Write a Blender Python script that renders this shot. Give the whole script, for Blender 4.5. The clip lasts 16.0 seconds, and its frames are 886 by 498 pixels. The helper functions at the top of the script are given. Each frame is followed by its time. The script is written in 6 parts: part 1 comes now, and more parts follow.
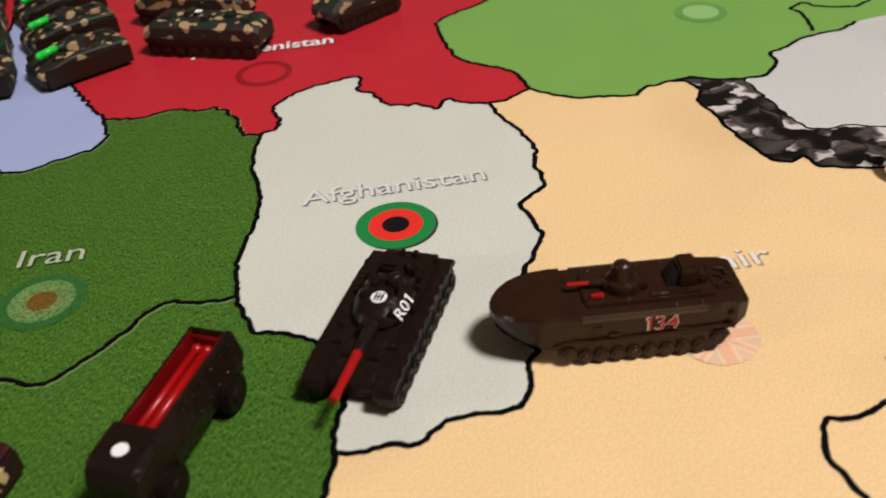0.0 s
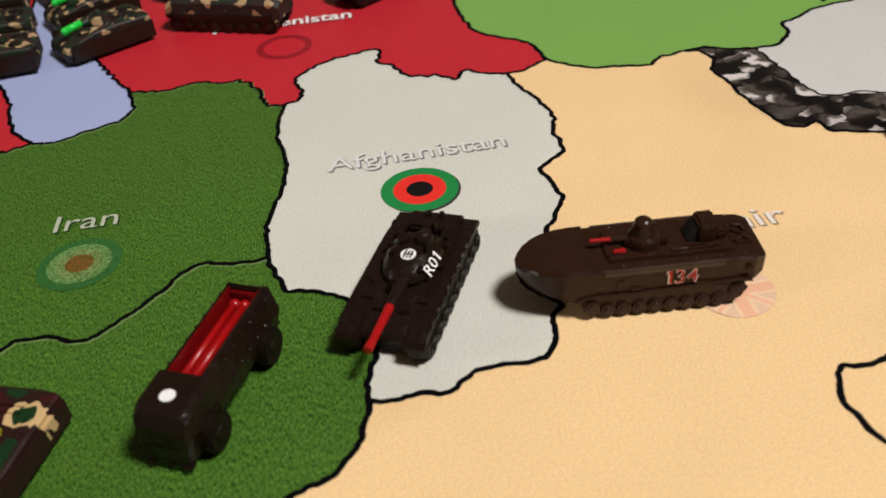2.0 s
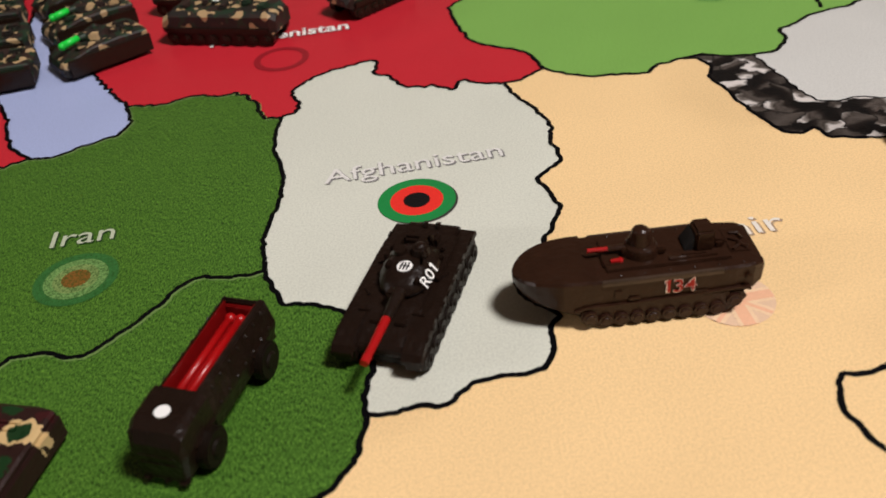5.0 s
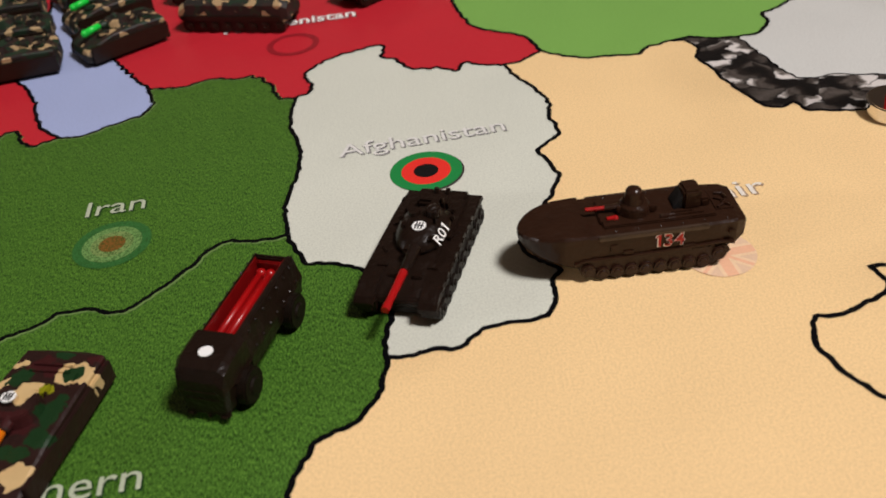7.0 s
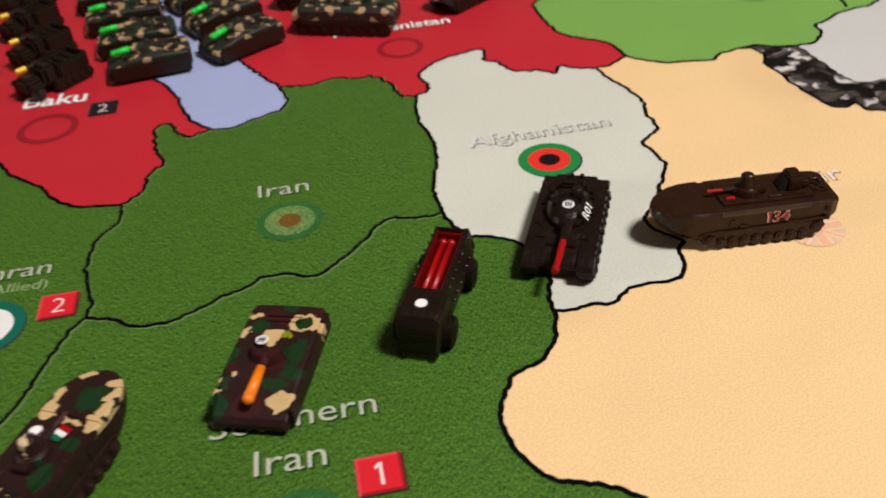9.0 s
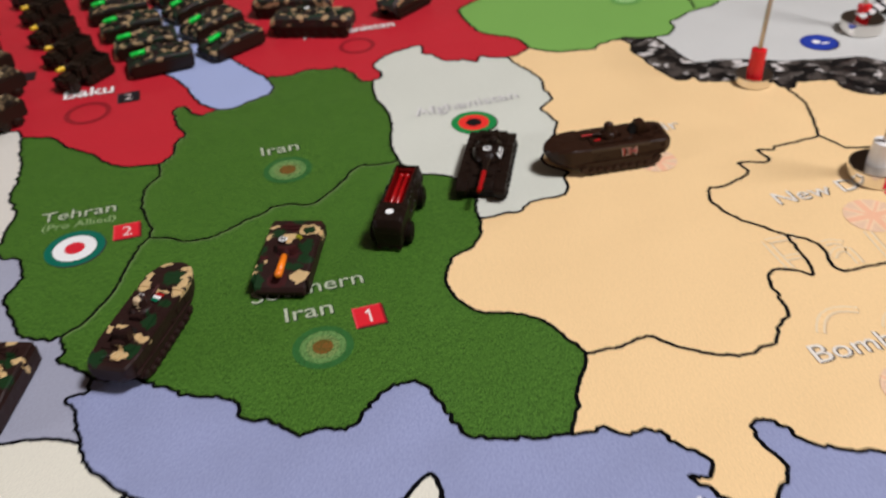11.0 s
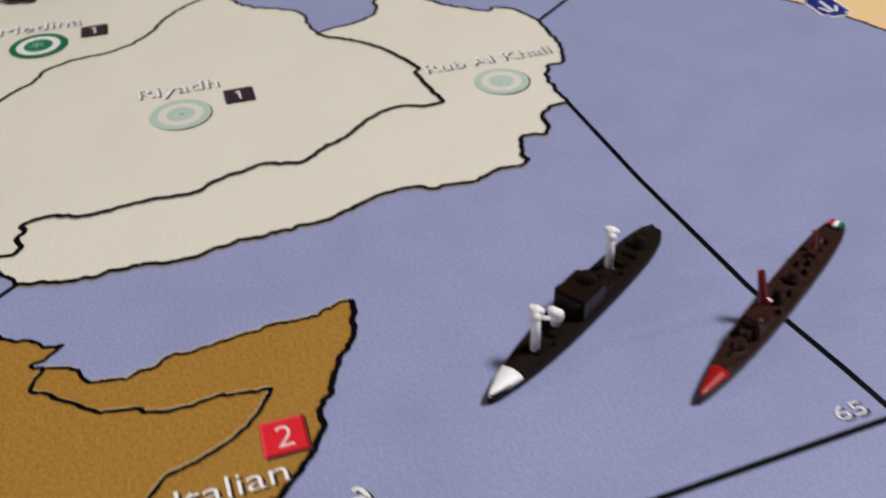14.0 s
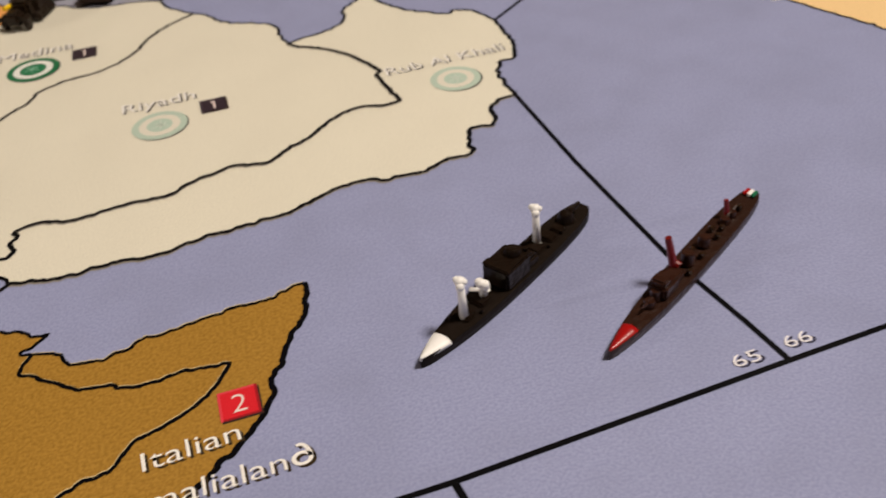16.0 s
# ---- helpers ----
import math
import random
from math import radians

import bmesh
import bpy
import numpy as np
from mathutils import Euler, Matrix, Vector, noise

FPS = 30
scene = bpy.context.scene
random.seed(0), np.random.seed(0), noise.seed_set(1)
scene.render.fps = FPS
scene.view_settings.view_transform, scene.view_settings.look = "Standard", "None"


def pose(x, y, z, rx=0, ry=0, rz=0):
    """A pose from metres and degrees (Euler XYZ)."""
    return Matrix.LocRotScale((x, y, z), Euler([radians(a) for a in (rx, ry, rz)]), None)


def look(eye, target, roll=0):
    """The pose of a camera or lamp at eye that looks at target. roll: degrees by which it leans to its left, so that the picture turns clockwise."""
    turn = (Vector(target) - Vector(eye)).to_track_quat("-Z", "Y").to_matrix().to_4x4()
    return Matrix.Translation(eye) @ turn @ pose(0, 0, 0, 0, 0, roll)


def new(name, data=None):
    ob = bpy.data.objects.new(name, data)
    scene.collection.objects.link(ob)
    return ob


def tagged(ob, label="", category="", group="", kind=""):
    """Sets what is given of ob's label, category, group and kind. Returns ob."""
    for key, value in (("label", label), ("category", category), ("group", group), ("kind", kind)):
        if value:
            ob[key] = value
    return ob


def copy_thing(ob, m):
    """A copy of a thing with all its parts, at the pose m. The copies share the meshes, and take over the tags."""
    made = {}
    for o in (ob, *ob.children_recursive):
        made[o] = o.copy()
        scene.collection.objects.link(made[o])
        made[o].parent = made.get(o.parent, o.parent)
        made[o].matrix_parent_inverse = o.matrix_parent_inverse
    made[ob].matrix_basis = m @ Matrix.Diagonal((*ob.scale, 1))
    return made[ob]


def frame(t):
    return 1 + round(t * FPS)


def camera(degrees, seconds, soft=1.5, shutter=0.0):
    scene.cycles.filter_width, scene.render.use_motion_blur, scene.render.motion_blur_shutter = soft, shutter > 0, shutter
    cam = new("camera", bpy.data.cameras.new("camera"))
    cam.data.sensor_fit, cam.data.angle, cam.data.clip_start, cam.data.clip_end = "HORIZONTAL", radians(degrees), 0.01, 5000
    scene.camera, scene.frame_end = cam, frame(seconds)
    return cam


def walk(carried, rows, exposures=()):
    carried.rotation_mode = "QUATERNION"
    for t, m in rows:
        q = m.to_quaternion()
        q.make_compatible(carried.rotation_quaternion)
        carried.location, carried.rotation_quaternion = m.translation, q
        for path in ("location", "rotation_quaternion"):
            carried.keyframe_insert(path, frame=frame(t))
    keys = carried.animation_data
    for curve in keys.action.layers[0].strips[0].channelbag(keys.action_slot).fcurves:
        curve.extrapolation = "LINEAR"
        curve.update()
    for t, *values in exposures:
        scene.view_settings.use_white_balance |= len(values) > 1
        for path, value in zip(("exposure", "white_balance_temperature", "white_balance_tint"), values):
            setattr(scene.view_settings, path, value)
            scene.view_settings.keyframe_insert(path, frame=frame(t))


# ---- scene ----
from mathutils import geometry

# Camera: seconds, place in metres, then yaw, pitch and roll in degrees.
cam = camera(52.0, 16.0, 1.75, 0.6)
# Seconds, stops, kelvin, tint: how the phone drifts in brightness and white balance.
EXPOSURES = [(0.0, -0.14, 6260, 10), (4.2, -0.14, 6260, 10), (6.5, -0.16, 6240, 10), (7.5, -0.27, 6250, 10), (8.0, -0.23, 6280, 10), (8.5, -0.22, 6310, 10), (9.0, -0.06, 6310, 10), (9.2, -0.06, 6300, 10),
             (11.3, -0.18, 5860, 10), (11.5, -0.21, 5850, 10), (12.0, -0.34, 5840, 10), (12.5, -0.6, 6020, 10), (13.0, -0.71, 6070, 10), (13.5, -0.51, 6030, 10),
             (14.0, -0.31, 6020, 10), (14.5, -0.28, 6280, 10), (15.0, -0.29, 6500, 10), (15.5, -0.27, 6720, 10), (16.0, -0.24, 7180, 10)]
PATH = [
    (0.0, 0.00000, 0.00000, 0.07500, -0.000, -36.456, -5.152),
    (0.5, -0.00382, -0.00415, 0.07560, 0.203, -36.712, -4.951),
    (1.0, -0.00540, -0.00692, 0.07506, 0.293, -37.005, -5.032),
    (1.5, -0.00480, -0.00611, 0.07459, 0.298, -37.252, -5.225),
    (2.0, -0.00315, -0.00507, 0.07487, 0.393, -37.287, -5.685),
    (2.5, -0.00321, -0.00512, 0.07502, 0.418, -37.388, -5.851),
    (3.0, -0.00295, -0.00533, 0.07485, 0.458, -37.340, -5.896),
    (3.5, -0.00243, -0.00496, 0.07484, 0.499, -37.263, -6.032),
    (4.0, -0.00234, -0.00511, 0.07515, 0.602, -37.313, -6.161),
    (4.2, -0.00178, -0.00432, 0.07432, 0.969, -37.004, -6.399),
    (6.3, -0.00335, -0.00750, 0.07692, -0.049, -36.603, -6.638),
    (6.5, -0.00355, -0.00905, 0.07730, 0.301, -36.587, -6.764),
    (7.0, -0.00517, -0.01579, 0.07729, 0.032, -36.884, -6.545),
    (7.5, 0.00231, -0.01613, 0.07869, -0.624, -37.302, -6.580),
    (8.0, -0.00331, -0.01953, 0.07796, -1.486, -37.064, -5.766),
    (8.5, -0.01654, -0.03026, 0.08560, -1.822, -37.038, -5.319),
    (9.0, -0.03352, -0.03522, 0.09178, -2.252, -37.410, -5.014),
    (9.2, -0.03512, -0.03918, 0.09619, -2.488, -37.519, -4.958),
    (11.3, -0.04684, -0.10861, 0.12232, -7.658, -37.216, -4.323),
    (11.5, -0.05285, -0.11861, 0.12575, -7.771, -37.465, -4.506),
    (12.0, -0.06098, -0.14255, 0.12210, -7.911, -37.669, -4.596),
    (12.5, -0.06691, -0.16946, 0.10848, -8.602, -38.222, -4.147),
    (13.0, -0.07258, -0.19401, 0.10689, -9.074, -38.361, -3.640),
    (13.5, -0.07283, -0.20941, 0.10152, -9.879, -38.520, -2.724),
    (14.0, -0.06998, -0.22549, 0.09257, -10.906, -38.472, -1.799),
    (14.5, -0.06523, -0.23779, 0.09503, -10.533, -38.213, -1.818),
    (15.0, -0.06912, -0.24665, 0.08993, -9.341, -37.200, -1.914),
    (15.5, -0.06474, -0.24113, 0.09230, -8.375, -37.317, -4.183),
    (16.0, -0.05781, -0.24166, 0.09778, -8.298, -38.125, -6.201),
]
walk(cam, [(t, pose(x, y, z, 90 + pitch, 0, yaw) @ pose(0, 0, 0, 0, 0, roll)) for t, x, y, z, yaw, pitch, roll in PATH],
     EXPOSURES)
cam.data.dof.use_dof = True
cam.data.dof.focus_distance = 0.134
cam.data.dof.aperture_fstop = 38.0

# World: a dim warm room, no daylight.
world = bpy.data.worlds.new("room_air")
scene.world = world
world.use_nodes = True
world.node_tree.nodes["Background"].inputs[0].default_value = (1.0, 0.94, 0.88, 1)
world.node_tree.nodes["Background"].inputs[1].default_value = 0.012


def lamp(name, place, target, size, watts, colour):
    data = bpy.data.lights.new(name, "AREA")
    data.shape, data.size, data.energy, data.color = "DISK", size, watts, colour
    ob = new(name, data)
    ob.matrix_world = look(place, target)
    return ob


WARM = (1.0, 0.92, 0.88)
lamp("ceiling_lamp_light", (0.76, -0.27, 1.56), (0, 0, 0), 0.36, 35.9, WARM)
lamp("floor_lamp_light", (-1.9, -0.28, 0.62), (0, 0, 0), 0.1, 7.6, WARM)


# ---- materials ----
def lin(r, g, b):
    """A colour given in 0-255 screen values, made linear."""
    return tuple(((v / 255) / 12.92 if v <= 10 else ((v / 255 + 0.055) / 1.055) ** 2.4) for v in (r, g, b)) + (1.0,)


def material(name, colour, rough=0.5, metal=0.0, second=None, grain=1500.0, amount=0.25, relief=0.15, stain=40.0, stain_amount=0.12, coat=0.0, specular=0.5, span=(0.35, 0.75), swell=0.0, folds=()):
    """A surface with fine grain and broad stains in its colour, and fine relief."""
    m = bpy.data.materials.new(name)
    m.use_nodes = True
    n, l = m.node_tree.nodes, m.node_tree.links
    p = n["Principled BSDF"]
    p.inputs["Roughness"].default_value, p.inputs["Metallic"].default_value = rough, metal
    p.inputs["Coat Weight"].default_value, p.inputs["Coat Roughness"].default_value = coat, 0.22
    p.inputs["Specular IOR Level"].default_value = specular
    where = n.new("ShaderNodeTexCoord")
    fine, broad = n.new("ShaderNodeTexNoise"), n.new("ShaderNodeTexNoise")
    fine.inputs["Scale"].default_value, fine.inputs["Detail"].default_value = grain, 3.0
    broad.inputs["Scale"].default_value, broad.inputs["Detail"].default_value = stain, 4.0
    mix1, mix2 = n.new("ShaderNodeMix"), n.new("ShaderNodeMix")
    for mix in (mix1, mix2):
        mix.data_type = "RGBA"
    c = colour
    other = second or tuple(v * 0.55 for v in c[:3]) + (1,)
    mix1.inputs["A"].default_value, mix1.inputs["B"].default_value = c, other
    spread = n.new("ShaderNodeMapRange")
    spread.inputs["From Min"].default_value, spread.inputs["From Max"].default_value = span
    spread.inputs["To Max"].default_value = amount
    l.new(where.outputs["Object"], fine.inputs["Vector"])
    l.new(where.outputs["Object"], broad.inputs["Vector"])
    l.new(fine.outputs["Fac"], spread.inputs["Value"])
    l.new(spread.outputs["Result"], mix1.inputs["Factor"])
    spread2 = n.new("ShaderNodeMapRange")
    spread2.inputs["From Min"].default_value, spread2.inputs["From Max"].default_value = 0.4, 0.75
    spread2.inputs["To Max"].default_value = stain_amount
    l.new(broad.outputs["Fac"], spread2.inputs["Value"])
    mix2.inputs["B"].default_value = tuple(v * 0.7 for v in c[:3]) + (1,)
    l.new(mix1.outputs["Result"], mix2.inputs["A"])
    l.new(spread2.outputs["Result"], mix2.inputs["Factor"])
    l.new(mix2.outputs["Result"], p.inputs["Base Color"])
    bump = n.new("ShaderNodeBump")
    bump.inputs["Strength"].default_value, bump.inputs["Distance"].default_value = relief, 0.0002
    l.new(fine.outputs["Fac"], bump.inputs["Height"])
    if swell:
        wide, swells = n.new("ShaderNodeTexNoise"), n.new("ShaderNodeBump")
        wide.inputs["Scale"].default_value, wide.inputs["Detail"].default_value = 22.0, 2.0
        swells.inputs["Strength"].default_value, swells.inputs["Distance"].default_value = 1.0, swell
        l.new(where.outputs["Object"], wide.inputs["Vector"])
        l.new(wide.outputs["Fac"], swells.inputs["Height"])
        l.new(swells.outputs["Normal"], bump.inputs["Normal"])
        below = swells
        for x, y, half_width, half_length, turn, height in folds:
            at, hump, eased, raised = (n.new(k) for k in ("ShaderNodeMapping", "ShaderNodeTexGradient", "ShaderNodeMapRange", "ShaderNodeBump"))
            at.vector_type, hump.gradient_type, eased.interpolation_type = "TEXTURE", "SPHERICAL", "SMOOTHSTEP"
            at.inputs["Location"].default_value, at.inputs["Rotation"].default_value = (x, y, 0), (0, 0, radians(turn))
            at.inputs["Scale"].default_value = (half_width, half_length, 1.0)
            raised.inputs["Strength"].default_value, raised.inputs["Distance"].default_value = 1.0, height
            l.new(where.outputs["Object"], at.inputs["Vector"])
            l.new(at.outputs["Vector"], hump.inputs["Vector"])
            l.new(hump.outputs["Fac"], eased.inputs["Value"])
            l.new(eased.outputs["Result"], raised.inputs["Height"])
            l.new(raised.outputs["Normal"], below.inputs["Normal"])
            below = raised
    l.new(bump.outputs["Normal"], p.inputs["Normal"])
    m.diffuse_color = c
    return m


def camouflage(name, colours, scale, rough=0.4):
    """Hand-dabbed blotches of several paints."""
    m = material(name, colours[0], rough, amount=0.1, relief=0.08, stain_amount=0.05)
    n, l = m.node_tree.nodes, m.node_tree.links
    p = n["Principled BSDF"]
    place, own, where = n.new("ShaderNodeTexCoord"), n.new("ShaderNodeObjectInfo"), n.new("ShaderNodeVectorMath")
    l.new(place.outputs["Object"], where.inputs[0])
    l.new(own.outputs["Random"], where.inputs[1])
    last = p.inputs["Base Color"].links[0].from_socket
    for k, (c, low) in enumerate(zip(colours[1:], (0.52, 0.56, 0.6))):
        noise_node, ramp, mix = n.new("ShaderNodeTexNoise"), n.new("ShaderNodeMapRange"), n.new("ShaderNodeMix")
        shift = n.new("ShaderNodeMapping")
        shift.inputs["Location"].default_value = (0.37 * k + 0.013, 0.21 * k, 0.11)
        noise_node.inputs["Scale"].default_value, noise_node.inputs["Detail"].default_value = scale, 0.6
        ramp.inputs["From Min"].default_value, ramp.inputs["From Max"].default_value = low, low + 0.02
        mix.data_type = "RGBA"
        mix.inputs["B"].default_value = c
        l.new(where.outputs["Vector"], shift.inputs["Vector"])
        l.new(shift.outputs["Vector"], noise_node.inputs["Vector"])
        l.new(noise_node.outputs["Fac"], ramp.inputs["Value"])
        l.new(ramp.outputs["Result"], mix.inputs["Factor"])
        l.new(last, mix.inputs["A"])
        last = mix.outputs["Result"]
    l.new(last, p.inputs["Base Color"])
    return m


def blotched(name, colour, blobs, floor=2.6, **more):
    """Paint dabbed by hand on a toy: each blob is x, y, half-length, half-width, turn and colour, in the toy's own millimetres; the flanks below stay bare."""
    m = material(name, colour, **more)
    n, l = m.node_tree.nodes, m.node_tree.links
    p = n["Principled BSDF"]
    where, scale, wobble, centred, moved, parts, high = (n.new(k) for k in ("ShaderNodeTexCoord", "ShaderNodeVectorMath", "ShaderNodeTexNoise", "ShaderNodeVectorMath", "ShaderNodeVectorMath", "ShaderNodeSeparateXYZ", "ShaderNodeMath"))
    scale.operation, scale.inputs["Scale"].default_value = "SCALE", 1000.0
    wobble.inputs["Scale"].default_value, wobble.inputs["Detail"].default_value = 0.75, 2.0
    centred.operation = moved.operation = "MULTIPLY_ADD"
    centred.inputs[1].default_value, centred.inputs[2].default_value = (2.2, 2.2, 0), (-1.1, -1.1, 0)
    moved.inputs[1].default_value = (1, 1, 1)
    l.new(where.outputs["Object"], scale.inputs[0])
    l.new(scale.outputs["Vector"], wobble.inputs["Vector"])
    l.new(wobble.outputs["Color"], centred.inputs[0])
    l.new(scale.outputs["Vector"], moved.inputs[0])
    l.new(centred.outputs["Vector"], moved.inputs[2])
    l.new(scale.outputs["Vector"], parts.inputs["Vector"])
    high.operation, high.inputs[1].default_value = "GREATER_THAN", floor
    l.new(parts.outputs["Z"], high.inputs[0])
    last = p.inputs["Base Color"].links[0].from_socket
    for x, y, rx, ry, turn, c in blobs:
        at, far, near, both, mix = (n.new(k) for k in ("ShaderNodeMapping", "ShaderNodeVectorMath", "ShaderNodeMath", "ShaderNodeMath", "ShaderNodeMix"))
        at.vector_type = "TEXTURE"
        at.inputs["Location"].default_value, at.inputs["Rotation"].default_value, at.inputs["Scale"].default_value = (x, y, 0), (0, 0, radians(turn)), (rx, ry, 1e6)
        far.operation, near.operation, near.inputs[1].default_value, both.operation = "LENGTH", "LESS_THAN", 1.0, "MULTIPLY"
        mix.data_type, mix.inputs["B"].default_value = "RGBA", c
        l.new(moved.outputs["Vector"], at.inputs["Vector"])
        l.new(at.outputs["Vector"], far.inputs[0])
        l.new(far.outputs["Value"], near.inputs[0])
        l.new(near.outputs["Value"], both.inputs[0])
        l.new(high.outputs["Value"], both.inputs[1])
        l.new(both.outputs["Value"], mix.inputs["Factor"])
        l.new(last, mix.inputs["A"])
        last = mix.outputs["Result"]
    l.new(last, p.inputs["Base Color"])
    return m


def printed(name, colour, **more):
    """Ink on the woven mat."""
    return material(name, colour, **{"rough": 0.5, "grain": 2600.0, "amount": 0.32, "relief": 0.4, "stain": 30.0, "stain_amount": 0.06, "specular": 0.22, "span": (0.38, 0.66), "swell": 0.003, "coat": 0.45, **more})


# Where the mat does not lie flat, by the mountains: place, half-width, half-length, turn and height of each fold.
FOLDS = ((0.050, 0.127, 0.015, 0.030, 6, 0.0016), (0.068, 0.098, 0.015, 0.034, 32, 0.0018), (0.098, 0.150, 0.02, 0.05, 40, 0.0016))
FINE = dict(amount=0.34, relief=0.26, grain=3300.0)
SEA = printed("sea_print", lin(157, 164, 198), second=lin(118, 124, 166), amount=0.44, grain=2200.0, relief=0.22, stain=75.0, stain_amount=0.34)
GREEN = printed("grass_print", lin(92, 136, 50), relief=0.3, stain=120.0, stain_amount=0.25)
n, l = GREEN.node_tree.nodes, GREEN.node_tree.links
where, lay, blades, spread, mix = (n.new(k) for k in ("ShaderNodeTexCoord", "ShaderNodeMapping", "ShaderNodeTexNoise", "ShaderNodeMapRange", "ShaderNodeMix"))
lay.inputs["Rotation"].default_value, lay.inputs["Scale"].default_value = (0, 0, radians(8)), (1.7, 0.5, 1)
blades.inputs["Scale"].default_value, blades.inputs["Detail"].default_value, blades.inputs["Roughness"].default_value = 3300.0, 5.0, 0.8
spread.inputs["From Min"].default_value, spread.inputs["From Max"].default_value = 0.42, 0.8
mix.data_type = "RGBA"
mix.inputs["A"].default_value, mix.inputs["B"].default_value = lin(15, 54, 6), lin(138, 194, 72)
l.new(where.outputs["Object"], lay.inputs["Vector"])
l.new(lay.outputs["Vector"], blades.inputs["Vector"])
l.new(blades.outputs["Fac"], spread.inputs["Value"])
l.new(spread.outputs["Result"], mix.inputs["Factor"])
l.new(mix.outputs["Result"], n["Principled BSDF"].inputs["Base Color"])
MEADOW = printed("meadow_print", lin(128, 178, 84))
RED = printed("red_print", lin(200, 40, 52))
PEACH = printed("peach_print", lin(253, 217, 159), **FINE, folds=FOLDS)
PALE = printed("pale_print", lin(220, 222, 207), **FINE)
SAND = printed("sand_print", lin(235, 231, 212), **FINE)
SNOW = printed("white_print", lin(214, 214, 208), **FINE, folds=FOLDS)
CREAM = printed("cream_print", lin(228, 223, 210), **FINE)
SHALLOW = printed("shallow_sea_print", lin(172, 184, 224), **FINE)
SLATE = printed("slate_print", lin(168, 170, 186))
VIOLET = printed("violet_print", lin(66, 62, 104))
ORANGE = printed("orange_print", lin(244, 172, 96))
OCHRE = printed("ochre_print", lin(174, 131, 56), second=lin(130, 92, 28), amount=0.6, grain=1800.0)
INK = printed("black_ink", lin(5, 5, 8), amount=0.05, specular=0.08, coat=0.1)
SHADE_INK = printed("grey_ink", lin(60, 56, 54), amount=0.1)
GLOW_INK = printed("pale_edge_ink", lin(118, 146, 82), amount=0.1)
CREAM_INK = printed("cream_edge_ink", lin(226, 206, 160), amount=0.1)
WHITE_INK = printed("white_ink", lin(246, 244, 238), amount=0.05)


# ---- building helpers (all lengths in millimetres) ----
MM = 0.001


def part(name, bm, mat, parent=None, label="", smooth=False):
    """Links a bmesh, drawn in millimetres, as one mesh object, under a thing if one is given."""
    bm.normal_update()
    me = bpy.data.meshes.new(name)
    for v in bm.verts:
        v.co *= MM
    bm.to_mesh(me)
    bm.free()
    me.materials.append(mat)
    if smooth:
        for p in me.polygons:
            p.use_smooth = True
    ob = new(name, me)
    ob.parent = parent
    if label:
        tagged(ob, label)
    return ob


def thing(name, label, category, x=0.0, y=0.0, z=0.0, turn=0.0, group="", kind=""):
    """An empty at the base of a thing."""
    ob = tagged(new(name), label, category, group, kind)
    ob.empty_display_size = 0.004
    ob.matrix_world = pose(x * MM, y * MM, z * MM, 0, 0, turn)
    return ob


def box(bm, x, y, z, sx, sy, sz, bevel=0.0, turn=None, taper=(1.0, 1.0)):
    """A box with its base centre at x, y, z."""
    made = bmesh.ops.create_cube(bm, size=1.0)["verts"]
    for v in made:
        k = taper if v.co.z > 0 else (1.0, 1.0)
        v.co = Vector((v.co.x * sx * k[0], v.co.y * sy * k[1], (v.co.z + 0.5) * sz))
    if bevel:
        edges = list({e for v in made for e in v.link_edges})
        made = list({v for f in bmesh.ops.bevel(bm, geom=edges, offset=bevel, segments=2, affect="EDGES")["faces"] for v in f.verts} | {v for v in made if v.is_valid})
    m = Matrix.Translation((x, y, z)) @ (turn or Matrix.Identity(4))
    for v in made:
        v.co = m @ v.co
    return made


def rod(bm, a, b, r1, r2=None, n=12, cap=True):
    """A tapered cylinder from a to b."""
    a, b = Vector(a), Vector(b)
    m = Matrix.Translation((a + b) / 2) @ (b - a).to_track_quat("Z", "Y").to_matrix().to_4x4()
    return bmesh.ops.create_cone(bm, cap_ends=cap, segments=n, radius1=r1, radius2=r1 if r2 is None else r2, depth=(b - a).length, matrix=m)["verts"]


def loft(bm, rings, close=True):
    """Skins rings of equal length; caps both ends."""
    rows = [[bm.verts.new(p) for p in ring] for ring in rings]
    n = len(rows[0])
    for a, b in zip(rows, rows[1:]):
        for i in range(n):
            bm.faces.new((a[i], a[(i + 1) % n], b[(i + 1) % n], b[i]))
    bm.faces.new(list(reversed(rows[0])))
    bm.faces.new(rows[-1])
    return rows


# ---- the printed map ----
LINES = {}


